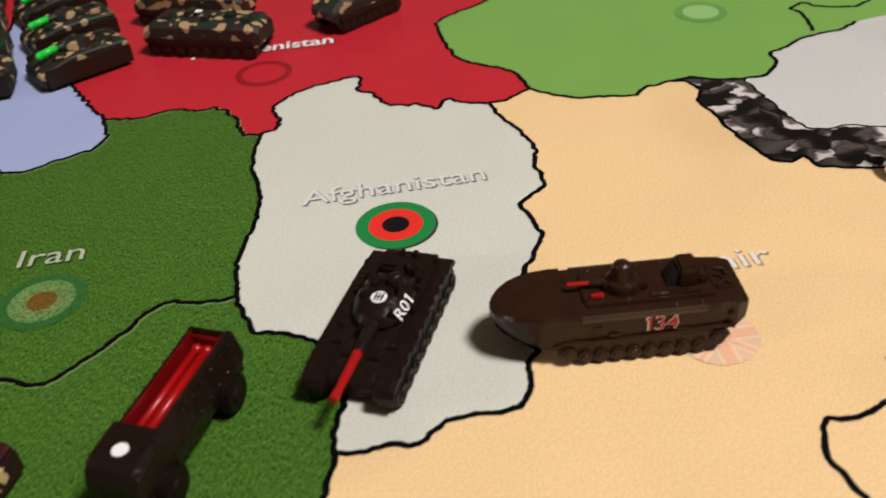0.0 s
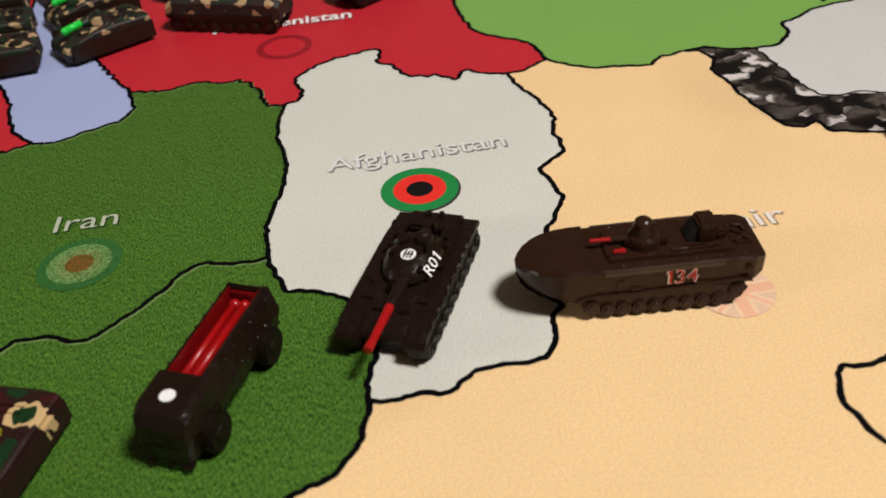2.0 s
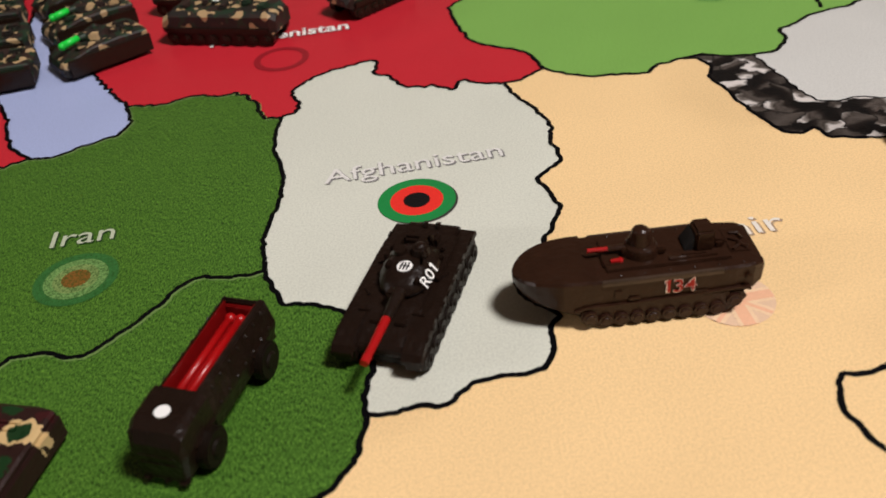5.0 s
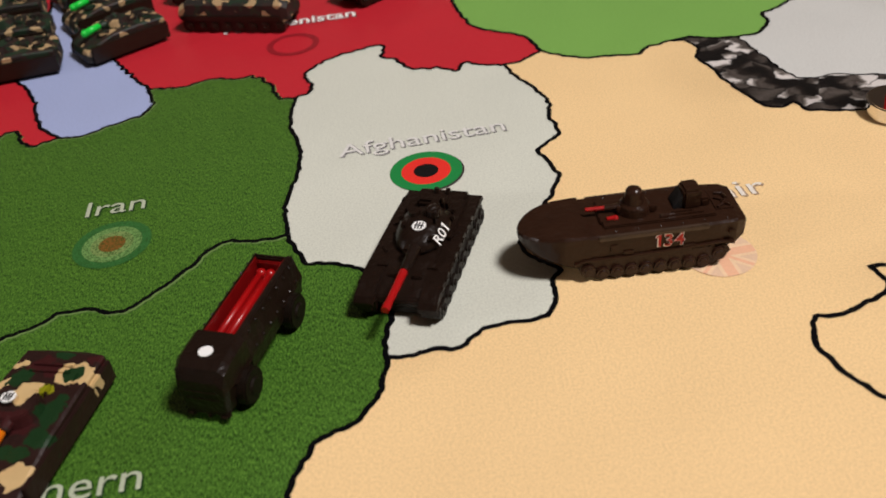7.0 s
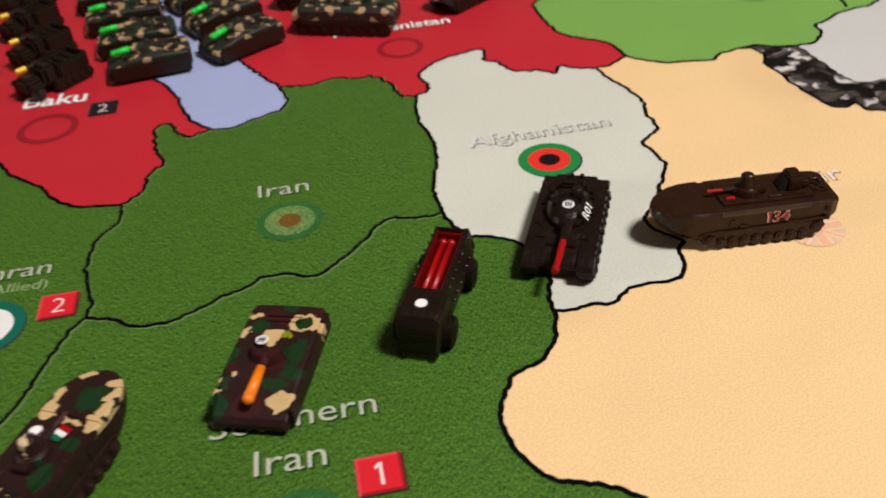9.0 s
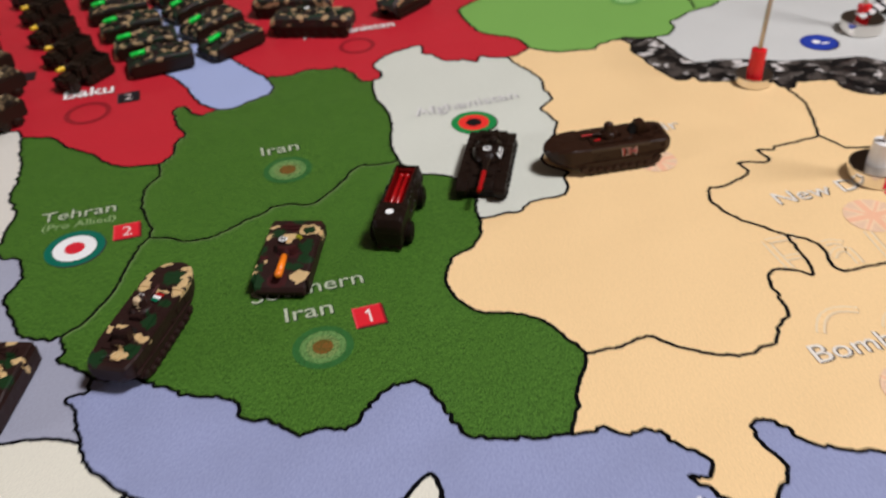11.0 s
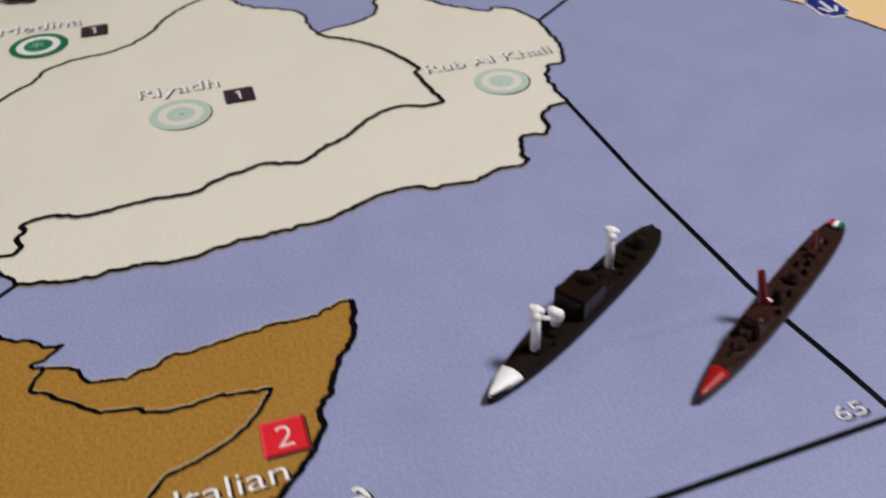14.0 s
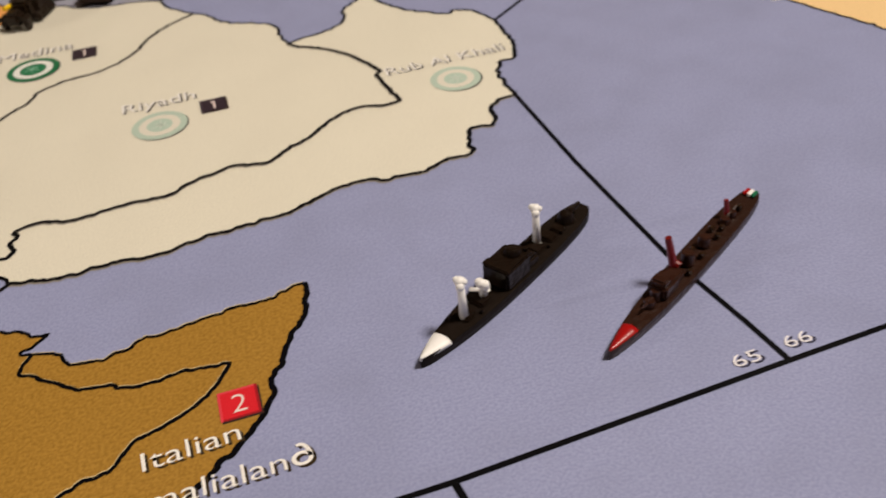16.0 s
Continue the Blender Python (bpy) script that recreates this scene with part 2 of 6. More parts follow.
def line(name, points, straight=False):
    """A border through control points, rounded and then roughened as a hand-inked coast is."""
    pts = [Vector((x, y, 0)) for x, y in points]
    if straight or len(pts) == 2:
        LINES[name] = pts
        return
    ext = [pts[0] * 2 - pts[1]] + pts + [pts[-1] * 2 - pts[-2]]
    out = []
    for a, b, c, d in zip(ext, ext[1:], ext[2:], ext[3:]):
        n = max(1, min(40, int((c - b).length / 0.4)))
        for k in range(n):
            t = k / n
            p = 0.5 * (2 * b + (c - a) * t + (2 * a - 5 * b + 4 * c - d) * t * t + (3 * b - a - 3 * c + d) * t ** 3)
            out.append(p.lerp(b.lerp(c, t), 0.35))
    out.append(pts[-1])
    for i in range(1, len(out) - 1):
        p = out[i]
        knobby = name in ("iraq_coast", "med_coast", "riy_coast", "teh_iraq", "iraq_sir", "teh_white", "casp_s", "casp_e", "turk_iran", "afg_turk", "iran_baku", "coast_ind", "sir_coast")
        fray = 0.85 if knobby else 0.6 if "coast" in name or name[:3] in ("som", "oma") else 0.4
        out[i] = p + fray * Vector((noise.noise(p * 0.55), noise.noise(p * 0.55 + Vector((31, 7, 3))), 0)) + (0.3 if knobby else 0.22) * Vector((noise.noise(p * 1.2), noise.noise(p * 1.2 + Vector((3, 17, 3))), 0))
    LINES[name] = out


line("turk_iran", [(-59.4, 150.4), (-53.5, 149.4), (-49.6, 151.1), (-45.9, 151.5), (-42.1, 150.4), (-38.9, 150.5), (-35.3, 146.8), (-33.8, 143.8), (-32.5, 139.7), (-29.3, 139.5)])
line("afg_turk", [(-29.3, 139.5), (-27.1, 140.8), (-26.8, 143.6), (-28.2, 147.3), (-27.7, 150.2), (-24.8, 154.2), (-21.1, 156.6), (-16.7, 158.0), (-13.1, 159.1), (-12.6, 154.9), (-13.4, 153.1), (-10.0, 151.2), (-8.7, 147.3), (-5.1, 145.5), (-2.0, 144.9), (1.5, 143.5), (3.2, 146.1), (6.1, 144.2), (10.4, 143.3)])
line("turk_kash", [(10.4, 143.3), (13.2, 143.8), (18.1, 147.5)])
line("turk_xin", [(18.1, 147.5), (16.0, 154.8), (10.4, 159.0), (6.3, 162.6), (4.1, 170.4), (2.8, 180.6), (6.0, 184.7), (13.0, 189.6), (18.5, 196.4)])
line("xin_kash", [(18.1, 147.5), (20.5, 145.2), (25.1, 142.5), (30.2, 141.9), (35.8, 141.4), (37.9, 143.8), (43.0, 145.4)])
line("xin_mtn", [(43.0, 145.4), (46.8, 146.1), (51.0, 144.4), (55.6, 143.9)])
line("xin_china", [(55.6, 143.9), (59.5, 144.3), (61.7, 146.6), (63.2, 149.6), (63.5, 153.1), (65.8, 154.3), (70.8, 157.7), (75.5, 159.6), (79.5, 160.2), (83.6, 163.3)])
line("xin_inner", [(74.4, 160.8), (75.3, 169.0), (74.2, 172.3), (77.4, 174.5), (79.8, 171.8), (86.0, 170.4), (88.9, 171.8), (91.8, 174.5)])
line("afg_kash", [(10.4, 143.3), (11.6, 138.4), (14.0, 133.7), (15.7, 129.3), (16.3, 125.2), (15.3, 121.7), (16.2, 115.8), (13.2, 112.4), (11.8, 110.7), (12.9, 107.6), (13.7, 104.4), (14.0, 102.2), (12.4, 98.8), (10.7, 95.6), (9.6, 92.1), (6.0, 87.2), (6.6, 83.3), (9.9, 80.0), (9.2, 78.4), (8.7, 76.3), (8.8, 74.8), (8.2, 72.4), (6.9, 70.6), (4.6, 70.1), (-0.8, 69.7), (-2.9, 68.1), (-4.3, 66.6), (-7.4, 66.7), (-10.6, 66.2), (-13.6, 66.0)])
line("afg_iran", [(-29.3, 139.5), (-30.1, 134.7), (-29.8, 128.7), (-28.2, 122.9), (-27.3, 117.6), (-27.6, 111.1), (-28.4, 106.5), (-28.9, 102.9), (-28.6, 99.2), (-27.8, 95.0)])
line("afg_sir", [(-27.8, 95.0), (-27.0, 91.8), (-25.8, 89.9), (-24.4, 87.4), (-21.5, 86.8), (-17.7, 85.2), (-16.2, 84.0), (-14.2, 80.6), (-13.0, 75.9), (-12.9, 73.1), (-13.7, 70.4), (-13.7, 67.8), (-13.6, 66.0)])
line("iran_sir", [(-27.8, 95.0), (-32.7, 94.3), (-36.5, 95.3), (-39.4, 93.5), (-42.3, 88.9), (-45.2, 85.5), (-48.5, 82.0), (-50.8, 81.3), (-55.4, 82.8), (-58.6, 82.4), (-61.7, 80.0), (-65.6, 78.2), (-69.3, 75.4), (-73.4, 73.7), (-77.7, 73.6), (-81.5, 75.6), (-86.2, 77.3)])
line("iran_teh", [(-86.2, 77.3), (-86.1, 80.5), (-87.5, 85.0), (-88.9, 89.6), (-89.2, 94.4), (-88.7, 99.2), (-86.0, 102.9), (-86.1, 106.4), (-86.8, 109.0)])
line("iran_baku", [(-86.8, 109.0), (-84.1, 110.8), (-83.2, 114.5), (-83.3, 117.5), (-82.2, 120.5), (-80.8, 122.3), (-83.6, 129.4), (-84.7, 136.6), (-83.8, 138.3), (-81.4, 138.3), (-79.6, 133.6), (-76.5, 132.0), (-73.0, 134.1)])
line("casp_s", [(-73.0, 134.1), (-68.5, 133.6), (-65.1, 136.0), (-60.5, 138.2), (-57.7, 140.7), (-57.2, 143.8), (-59.4, 150.4)])
line("casp_e", [(-59.4, 150.4), (-62.9, 155.3), (-67.2, 162.1), (-70.2, 167.3), (-74.1, 172.2), (-78.2, 178.7), (-82.4, 190.1), (-86.9, 202.4), (-90.1, 212.4), (-92.4, 222.3)])
line("casp_w", [(-73.0, 134.1), (-77.3, 138.6), (-80.6, 145.6), (-81.8, 149.8), (-86.1, 157.7), (-89.4, 161.8), (-91.9, 170.8), (-92.2, 183.8), (-92.6, 198.2), (-95.4, 210.6), (-98.2, 221.8)])
line("teh_baku", [(-86.8, 109.0), (-95.5, 110.1), (-100.9, 114.1), (-103.7, 118.1), (-110.9, 123.7), (-116.0, 130.3), (-124.4, 132.8)])
line("white_baku", [(-124.4, 132.8), (-126.4, 136.9), (-135.0, 137.1), (-143.6, 139.7)])
line("white_sea", [(-145.5, 130.2), (-153.0, 134.6), (-168.7, 144.4)])
line("teh_white", [(-124.4, 132.8), (-123.0, 124.0), (-121.3, 117.1), (-121.1, 109.3), (-121.3, 102.0), (-118.8, 95.6), (-119.5, 88.9), (-119.2, 83.6), (-121.5, 81.6)])
line("teh_iraq", [(-121.5, 81.6), (-118.1, 77.5), (-114.7, 76.2), (-112.0, 69.6), (-113.7, 65.5), (-114.4, 61.3), (-111.9, 56.2), (-109.2, 50.3), (-104.6, 47.5), (-100.5, 47.4)])
line("teh_sir", [(-100.5, 47.4), (-96.8, 51.0), (-94.5, 54.7), (-92.8, 57.6), (-91.2, 62.7), (-89.6, 69.3), (-87.8, 74.8), (-86.2, 77.3)])
line("iraq_sir", [(-100.5, 47.4), (-99.5, 42.8), (-100.0, 40.4), (-95.8, 36.7), (-93.0, 33.9)])
line("sir_coast", [(-93.0, 33.9), (-85.8, 32.4), (-79.7, 29.0), (-76.2, 26.4), (-66.9, 22.6), (-65.5, 18.0), (-60.5, 16.2), (-56.3, 12.4), (-51.8, 12.4), (-48.0, 11.4), (-44.7, 14.4), (-40.4, 19.3), (-35.6, 20.2), (-33.3, 19.8), (-32.2, 16.3), (-30.6, 12.5), (-29.7, 8.9), (-27.1, 5.1), (-18.7, 2.9), (-11.2, 2.3)])
line("sir_bal", [(-3.3, 19.9), (-4.7, 16.4), (-7.1, 12.5), (-8.7, 7.7), (-11.2, 2.3)])
line("sir_ind", [(-13.6, 66.0), (-14.7, 60.2), (-17.0, 56.5), (-21.3, 54.4), (-24.2, 49.0), (-24.4, 43.5), (-22.0, 38.0), (-18.9, 35.2), (-14.3, 34.1), (-9.4, 31.2), (-6.9, 27.4), (-4.6, 22.5), (-3.3, 19.9)])
line("bal_n", [(-3.3, 19.9), (3.4, 20.4), (8.9, 21.8), (13.6, 17.7), (19.6, 14.2), (25.3, 13.1), (27.9, 14.7), (30.3, 14.6), (32.9, 18.8), (36.4, 21.9), (36.9, 26.9), (37.4, 32.2), (39.8, 34.5), (44.5, 32.9), (46.0, 31.0), (47.1, 34.0), (47.2, 41.1), (47.1, 44.7)])
line("kash_e", [(74.8, 109.4), (76.9, 103.0), (77.5, 97.2), (75.8, 88.9), (72.8, 79.7)])
line("kash_s", [(72.8, 79.7), (70.0, 79.0), (66.0, 78.3), (61.9, 77.9), (60.6, 77.8), (59.5, 76.5), (55.9, 77.2), (57.0, 73.1), (55.4, 71.7), (52.2, 72.9), (49.4, 73.0), (50.0, 70.0), (49.2, 67.9), (45.4, 66.2), (42.6, 64.8), (39.2, 64.9), (37.6, 62.3), (37.3, 59.7), (38.1, 56.4), (39.4, 53.6), (41.8, 50.5), (44.4, 47.6), (46.0, 45.7), (47.1, 44.7)])
line("delhi_s", [(47.1, 44.7), (51.4, 41.1), (52.2, 37.3), (51.2, 34.0), (52.3, 30.8), (57.9, 31.1), (66.1, 31.1), (70.0, 31.1), (80.2, 31.3), (91.1, 30.6)])
line("delhi_n", [(72.8, 79.7), (74.8, 75.9), (76.4, 72.9), (82.1, 71.5), (84.8, 65.1), (84.5, 60.8), (88.7, 58.7), (94.3, 53.0)])
line("bom_e2", [(68.2, 30.9), (66.0, 25.2), (66.6, 17.8), (68.2, 9.9), (68.8, 4.2), (66.2, 2.4), (64.6, 0.3), (65.6, -3.2), (64.7, -9.5), (64.7, -15.2), (58.8, -15.6), (57.3, -18.2), (51.0, -17.8), (46.5, -17.9)])
line("coast_ind", [(-11.2, 2.3), (-7.6, 1.9), (-5.4, 2.9), (-3.1, 0.3), (0.6, 0.3), (3.5, -0.5), (4.2, -3.3), (7.1, -5.4), (8.6, -7.8), (7.6, -10.3), (3.9, -10.2), (6.0, -12.6), (7.8, -15.3), (11.5, -17.7), (13.7, -18.3), (15.8, -16.2), (19.0, -13.4), (19.3, -8.7), (17.6, -5.7), (18.4, -2.6), (20.9, -1.2), (22.9, -3.8), (24.9, -7.4), (29.7, -10.2), (40.4, -13.5), (47.1, -17.1), (46.7, -24.3), (50.6, -28.0), (53.9, -35.1), (58.5, -41.0), (63.1, -48.5), (67.9, -58.2), (72.1, -65.7), (76.8, -75.9)])
line("iraq_coast", [(-93.0, 33.9), (-93.6, 30.3), (-97.0, 29.6), (-94.8, 26.4), (-94.1, 22.1), (-92.7, 18.3)])
line("med_coast", [(-92.7, 18.3), (-91.4, 13.5), (-88.4, 9.9), (-83.8, 5.1)])
line("riy_coast", [(-83.8, 5.1), (-79.8, 3.0), (-75.4, -4.2), (-68.8, -7.2), (-64.5, -9.6), (-61.6, -13.6), (-61.4, -19.1), (-59.6, -23.9)])
line("rub_coast", [(-59.6, -23.9), (-55.1, -22.2), (-50.7, -21.1), (-45.7, -17.8), (-43.9, -14.2), (-44.0, -10.0), (-41.1, -5.5), (-35.3, -0.6), (-34.0, -5.6), (-32.6, -9.5), (-28.3, -15.3), (-21.8, -20.3), (-17.5, -22.7), (-16.3, -20.9), (-11.4, -23.4), (-9.4, -27.1), (-7.7, -31.2)])
line("oman_coast", [(-7.7, -31.2), (-7.1, -38.1), (-6.9, -46.0), (-8.6, -52.9), (-12.0, -53.6), (-14.2, -58.4), (-13.8, -64.3), (-13.2, -69.9)])
line("oman_s", [(-13.2, -69.9), (-16.8, -70.7), (-19.7, -74.1), (-19.6, -78.2), (-21.6, -80.8), (-26.2, -80.4), (-26.9, -84.8), (-27.9, -86.8), (-27.0, -88.4), (-28.7, -90.4), (-33.0, -90.2), (-35.5, -91.9), (-38.9, -93.3), (-42.8, -93.2), (-46.5, -93.9), (-49.1, -92.4), (-53.2, -92.9), (-57.4, -94.3), (-62.7, -97.0), (-65.8, -98.8), (-70.5, -99.3), (-73.8, -99.8), (-77.2, -101.0), (-80.8, -100.9), (-84.4, -102.1), (-88.0, -103.2), (-91.5, -104.2), (-95.0, -103.5), (-99.4, -103.7), (-103.6, -104.7), (-107.8, -105.0), (-115.6, -103.9)])
line("yemen_w", [(-115.6, -103.9), (-117.4, -101.9), (-119.4, -99.2), (-120.4, -95.5)])
line("riy_rub", [(-59.6, -23.9), (-57.9, -26.4), (-51.0, -30.9), (-45.6, -36.6), (-41.9, -43.2), (-39.8, -47.8), (-41.0, -49.2), (-40.3, -53.0), (-39.1, -58.1), (-37.8, -63.3), (-41.7, -64.3), (-46.0, -63.0), (-50.8, -64.4), (-55.4, -68.1), (-58.7, -71.9), (-63.5, -75.2), (-67.1, -78.6), (-70.2, -79.2), (-75.2, -77.9), (-79.4, -79.7), (-83.5, -81.1), (-87.5, -84.4), (-92.4, -84.7), (-98.1, -85.2), (-103.7, -86.8), (-107.4, -87.0), (-112.1, -85.9), (-116.2, -86.6), (-117.4, -87.7)])
line("riy_yem", [(-117.4, -87.7), (-116.4, -88.9), (-117.3, -91.2), (-116.6, -94.0), (-117.5, -95.8), (-120.4, -95.5), (-125.5, -93.2), (-131.3, -90.2), (-139.2, -85.8), (-170.0, -70.0)])
line("riy_med", [(-83.8, 5.1), (-89.8, 0.6), (-95.1, -6.0), (-98.2, -13.3), (-102.4, -18.7), (-107.1, -21.9), (-115.3, -24.1), (-120.8, -27.9), (-122.5, -32.5), (-125.4, -35.7), (-129.2, -40.8), (-131.0, -45.3), (-134.3, -47.4), (-139.4, -52.9), (-144.3, -57.5), (-174.8, -80.7)])
line("iraq_med", [(-92.7, 18.3), (-98.3, 20.6), (-111.1, 21.7), (-117.4, 23.9), (-120.2, 26.7), (-124.7, 28.3), (-129.7, 32.8)])
line("iraq_purple", [(-142.9, 79.7), (-140.9, 65.1), (-140.9, 53.9), (-145.2, 48.2), (-150.0, 42.3), (-156.1, 36.7), (-175.0, 20.0)])
line("iraq_white", [(-121.5, 81.6), (-133.1, 82.9), (-141.2, 81.6), (-143.9, 78.5), (-151.3, 77.7)])
line("orange_n", [(-156.1, 44.1), (-149.7, 40.2), (-140.5, 36.1), (-133.8, 28.5)])
line("orange_s", [(-133.8, 28.5), (-136.2, 21.1), (-140.4, 17.1), (-144.8, 12.1), (-151.1, 4.9), (-175.0, -20.0)])
line("sea_omanbom", [(-7.7, -31.2), (8.3, -15.6)], True)
line("sea_a", [(-13.2, -69.9), (-9.4, -100.1), (-5.9, -121.4), (-4.3, -131.2), (-2.2, -140.2), (0.5, -150.3), (2.7, -159.6)], True)
line("sea_b", [(-160.0, -178.5), (-91.5, -171.6), (-48.8, -167.2)], True)
line("sea_c", [(-48.8, -167.2), (2.7, -159.6)], True)
line("sea_d", [(2.7, -159.6), (11.3, -158.4), (150.0, -139.0)], True)
line("sea_e", [(-48.8, -167.2), (-45.6, -181.2), (-30.0, -250.0)], True)
line("sea_f", [(-115.6, -103.9), (-122.7, -111.4), (-150.0, -138.0)], True)
line("som_n", [(-160.0, -104.0), (-122.7, -111.8), (-120.8, -112.2), (-116.5, -115.9), (-114.0, -117.7), (-111.7, -117.9), (-109.7, -119.8), (-106.9, -120.1), (-108.5, -122.0), (-110.9, -123.4), (-109.0, -124.4)])
line("som_n2", [(-109.0, -124.4), (-107.3, -124.5), (-104.6, -125.4), (-102.5, -128.2), (-99.4, -129.1), (-96.4, -128.7), (-92.5, -127.0), (-91.2, -126.1), (-87.7, -125.9), (-85.0, -125.2), (-81.8, -124.1), (-77.6, -123.4), (-74.8, -122.6), (-71.0, -122.8), (-67.1, -120.6), (-64.4, -119.9)])
line("som_e", [(-64.4, -119.9), (-64.4, -124.8), (-65.2, -128.5), (-67.2, -131.9), (-68.5, -134.5), (-69.4, -137.8), (-71.4, -141.4), (-71.0, -144.1), (-72.7, -148.1), (-75.4, -151.6), (-79.5, -155.8), (-83.3, -159.7), (-86.2, -162.4), (-89.7, -165.3), (-93.0, -168.2), (-95.9, -170.8), (-99.3, -173.3), (-160.0, -215.0)])
line("brit_som", [(-109.0, -124.4), (-110.2, -128.2), (-108.4, -129.6), (-104.2, -132.3), (-100.2, -134.8), (-95.5, -135.2), (-94.2, -136.3), (-90.0, -136.7), (-87.0, -136.0), (-84.1, -135.6), (-79.8, -135.8), (-77.3, -135.6), (-79.0, -139.1), (-81.6, -142.4), (-84.9, -144.8), (-87.3, -146.4), (-91.2, -147.7), (-93.0, -150.2), (-94.8, -152.6), (-98.5, -153.2), (-100.9, -155.0), (-104.1, -156.4), (-106.9, -157.0), (-109.4, -159.2), (-110.6, -160.3), (-113.2, -161.2), (-117.1, -162.7), (-160.0, -178.5)])
line("mtn_lo", [(43.0, 145.4), (45.6, 144.6), (47.0, 141.1), (45.6, 136.9), (47.2, 132.1), (47.4, 128.6), (49.5, 120.9), (51.1, 116.8), (53.7, 115.7), (56.3, 117.0), (58.0, 113.4), (75.1, 110.1), (75.5, 105.4), (78.2, 103.7), (81.4, 106.6), (90.4, 105.2), (90.6, 100.5), (92.9, 96.8), (96.9, 94.8), (108.4, 94.1), (119.7, 92.0)])
line("mtn_hi", [(55.6, 143.9), (56.3, 139.0), (57.3, 134.3), (58.3, 129.0), (59.5, 125.4), (62.5, 124.3), (66.4, 124.9), (70.2, 123.6), (75.4, 122.3), (83.0, 118.9), (88.0, 118.1), (98.0, 116.1), (104.8, 115.1), (109.4, 110.2), (117.2, 108.5), (127.7, 104.3)])

SHEET = thing("game_mat", "printed fabric war game map with coloured countries and black borders", "game mat", kind="structure")
bm = bmesh.new()
box(bm, 0, 20, -1.6, 760, 760, 1.6, 0.4)
part("mat_sheet", bm, SEA, SHEET, "pale blue printed sea")


def joined(*names):
    """One closed outline out of several borders; a minus turns a border round; a tuple is a corner of its own."""
    out = []
    for n in names:
        if isinstance(n, tuple):
            out.append(Vector((*n, 0)))
        else:
            out += reversed(LINES[n[1:]]) if n[0] == "-" else LINES[n]
    clean = []
    for p in out:
        if not clean or (p - clean[-1]).length > 0.05:
            clean.append(p)
    return clean


def country(name, mat, height, *names, label=""):
    pts = joined(*names)
    bm = bmesh.new()
    vs = [bm.verts.new((p.x, p.y, height)) for p in pts]
    for tri in geometry.tessellate_polygon([pts]):
        try:
            f = bm.faces.new([vs[i] for i in tri])
        except ValueError:
            continue
        f.normal_update()
        if f.normal.z < 0:
            f.normal_flip()
    return part(name, bm, mat, SHEET, label)


def ribbon(bm, pts, width, height, shift=(0, 0)):
    """A flat inked stroke of uneven width along a border."""
    rows = []
    for i, p in enumerate(pts):
        d = (pts[min(i + 1, len(pts) - 1)] - pts[max(i - 1, 0)])
        d = Vector((-d.y, d.x, 0)).normalized() if d.length > 1e-6 else Vector((1, 0, 0))
        w = width * 0.5 if len(pts) < 9 else width * 0.5 * (1 + 0.2 * noise.noise(p * 0.8 + Vector((9, 2, 5))) + 0.25 * noise.noise(p * 3.1))
        rows.append([bm.verts.new((p.x + s * d.x * w + shift[0], p.y + s * d.y * w + shift[1], height)) for s in (-1, 1)])
    for a, b in zip(rows, rows[1:]):
        bm.faces.new((a[0], b[0], b[1], a[1]))


country("central_asian_land", RED, 0.02, "-casp_e", "turk_iran", "afg_turk", "turk_kash", "turk_xin", (18, 330), (-120, 330), label="red printed country")
country("caucasus_land", RED, 0.02, "casp_w", (-130, 330), (-330, 330), (-330, 190), (-190, 165), "-white_baku", "-teh_baku", "iran_baku", label="red printed country")
country("black_sea", SEA, 0.03, (-134.5, 136), (-131.5, 146), (-137, 152), (-150, 160), (-200, 175), (-260, 150), (-170, 134))
country("caspian_sea", SHALLOW, 0.012, "casp_s", "casp_e", "-casp_w", label="light blue printed inland sea")
country("iran_land", GREEN, 0.02, "iran_sir", "iran_teh", "iran_baku", "casp_s", "turk_iran", "afg_iran", label="green printed country with grass texture")
country("tehran_land", GREEN, 0.02, "-iran_teh", "-teh_sir", "-teh_iraq", "-teh_white", "-teh_baku", label="green printed country with grass texture")
country("southern_iran_land", GREEN, 0.02, "iran_sir", "-teh_sir", "iraq_sir", "sir_coast", "-sir_bal", "-sir_ind", "-afg_sir", label="green printed country with grass texture")
country("afghan_land", PALE, 0.02, "afg_turk", "afg_kash", "-afg_sir", "-afg_iran", label="pale grey printed country")
country("indian_land", PEACH, 0.02, "turk_kash", "xin_kash", "mtn_lo", (200, 85), (200, -160), "-coast_ind", "-sir_bal", "-sir_ind", "-afg_kash", label="peach printed country")
country("western_china_land", MEADOW, 0.02, "xin_kash", "xin_mtn", "xin_china", (130, 175), (200, 200), (200, 330), (18, 330), "-turk_xin", label="light green printed country")
country("tibet_land", SNOW, 0.02, "xin_china", (130, 175), (200, 200), (200, 100), "-mtn_hi", label="white printed country")
country("turkish_land", CREAM, 0.02, "white_baku", (-170, 134), (-330, 190), (-330, 80), "-iraq_white", "-teh_white", label="white printed country")
country("iraqi_land", SLATE, 0.02, "teh_iraq", "iraq_sir", "iraq_coast", "iraq_med", "-orange_n", (-330, 60), (-330, 110), "-iraq_white", label="grey blue printed country")
country("syrian_land", VIOLET, 0.03, "iraq_purple", (-330, 30), (-330, 84), (-170, 79), label="dark violet printed country")
country("jordanian_land", ORANGE, 0.04, "orange_n", "orange_s", (-330, -60), (-330, 60), label="orange printed country")
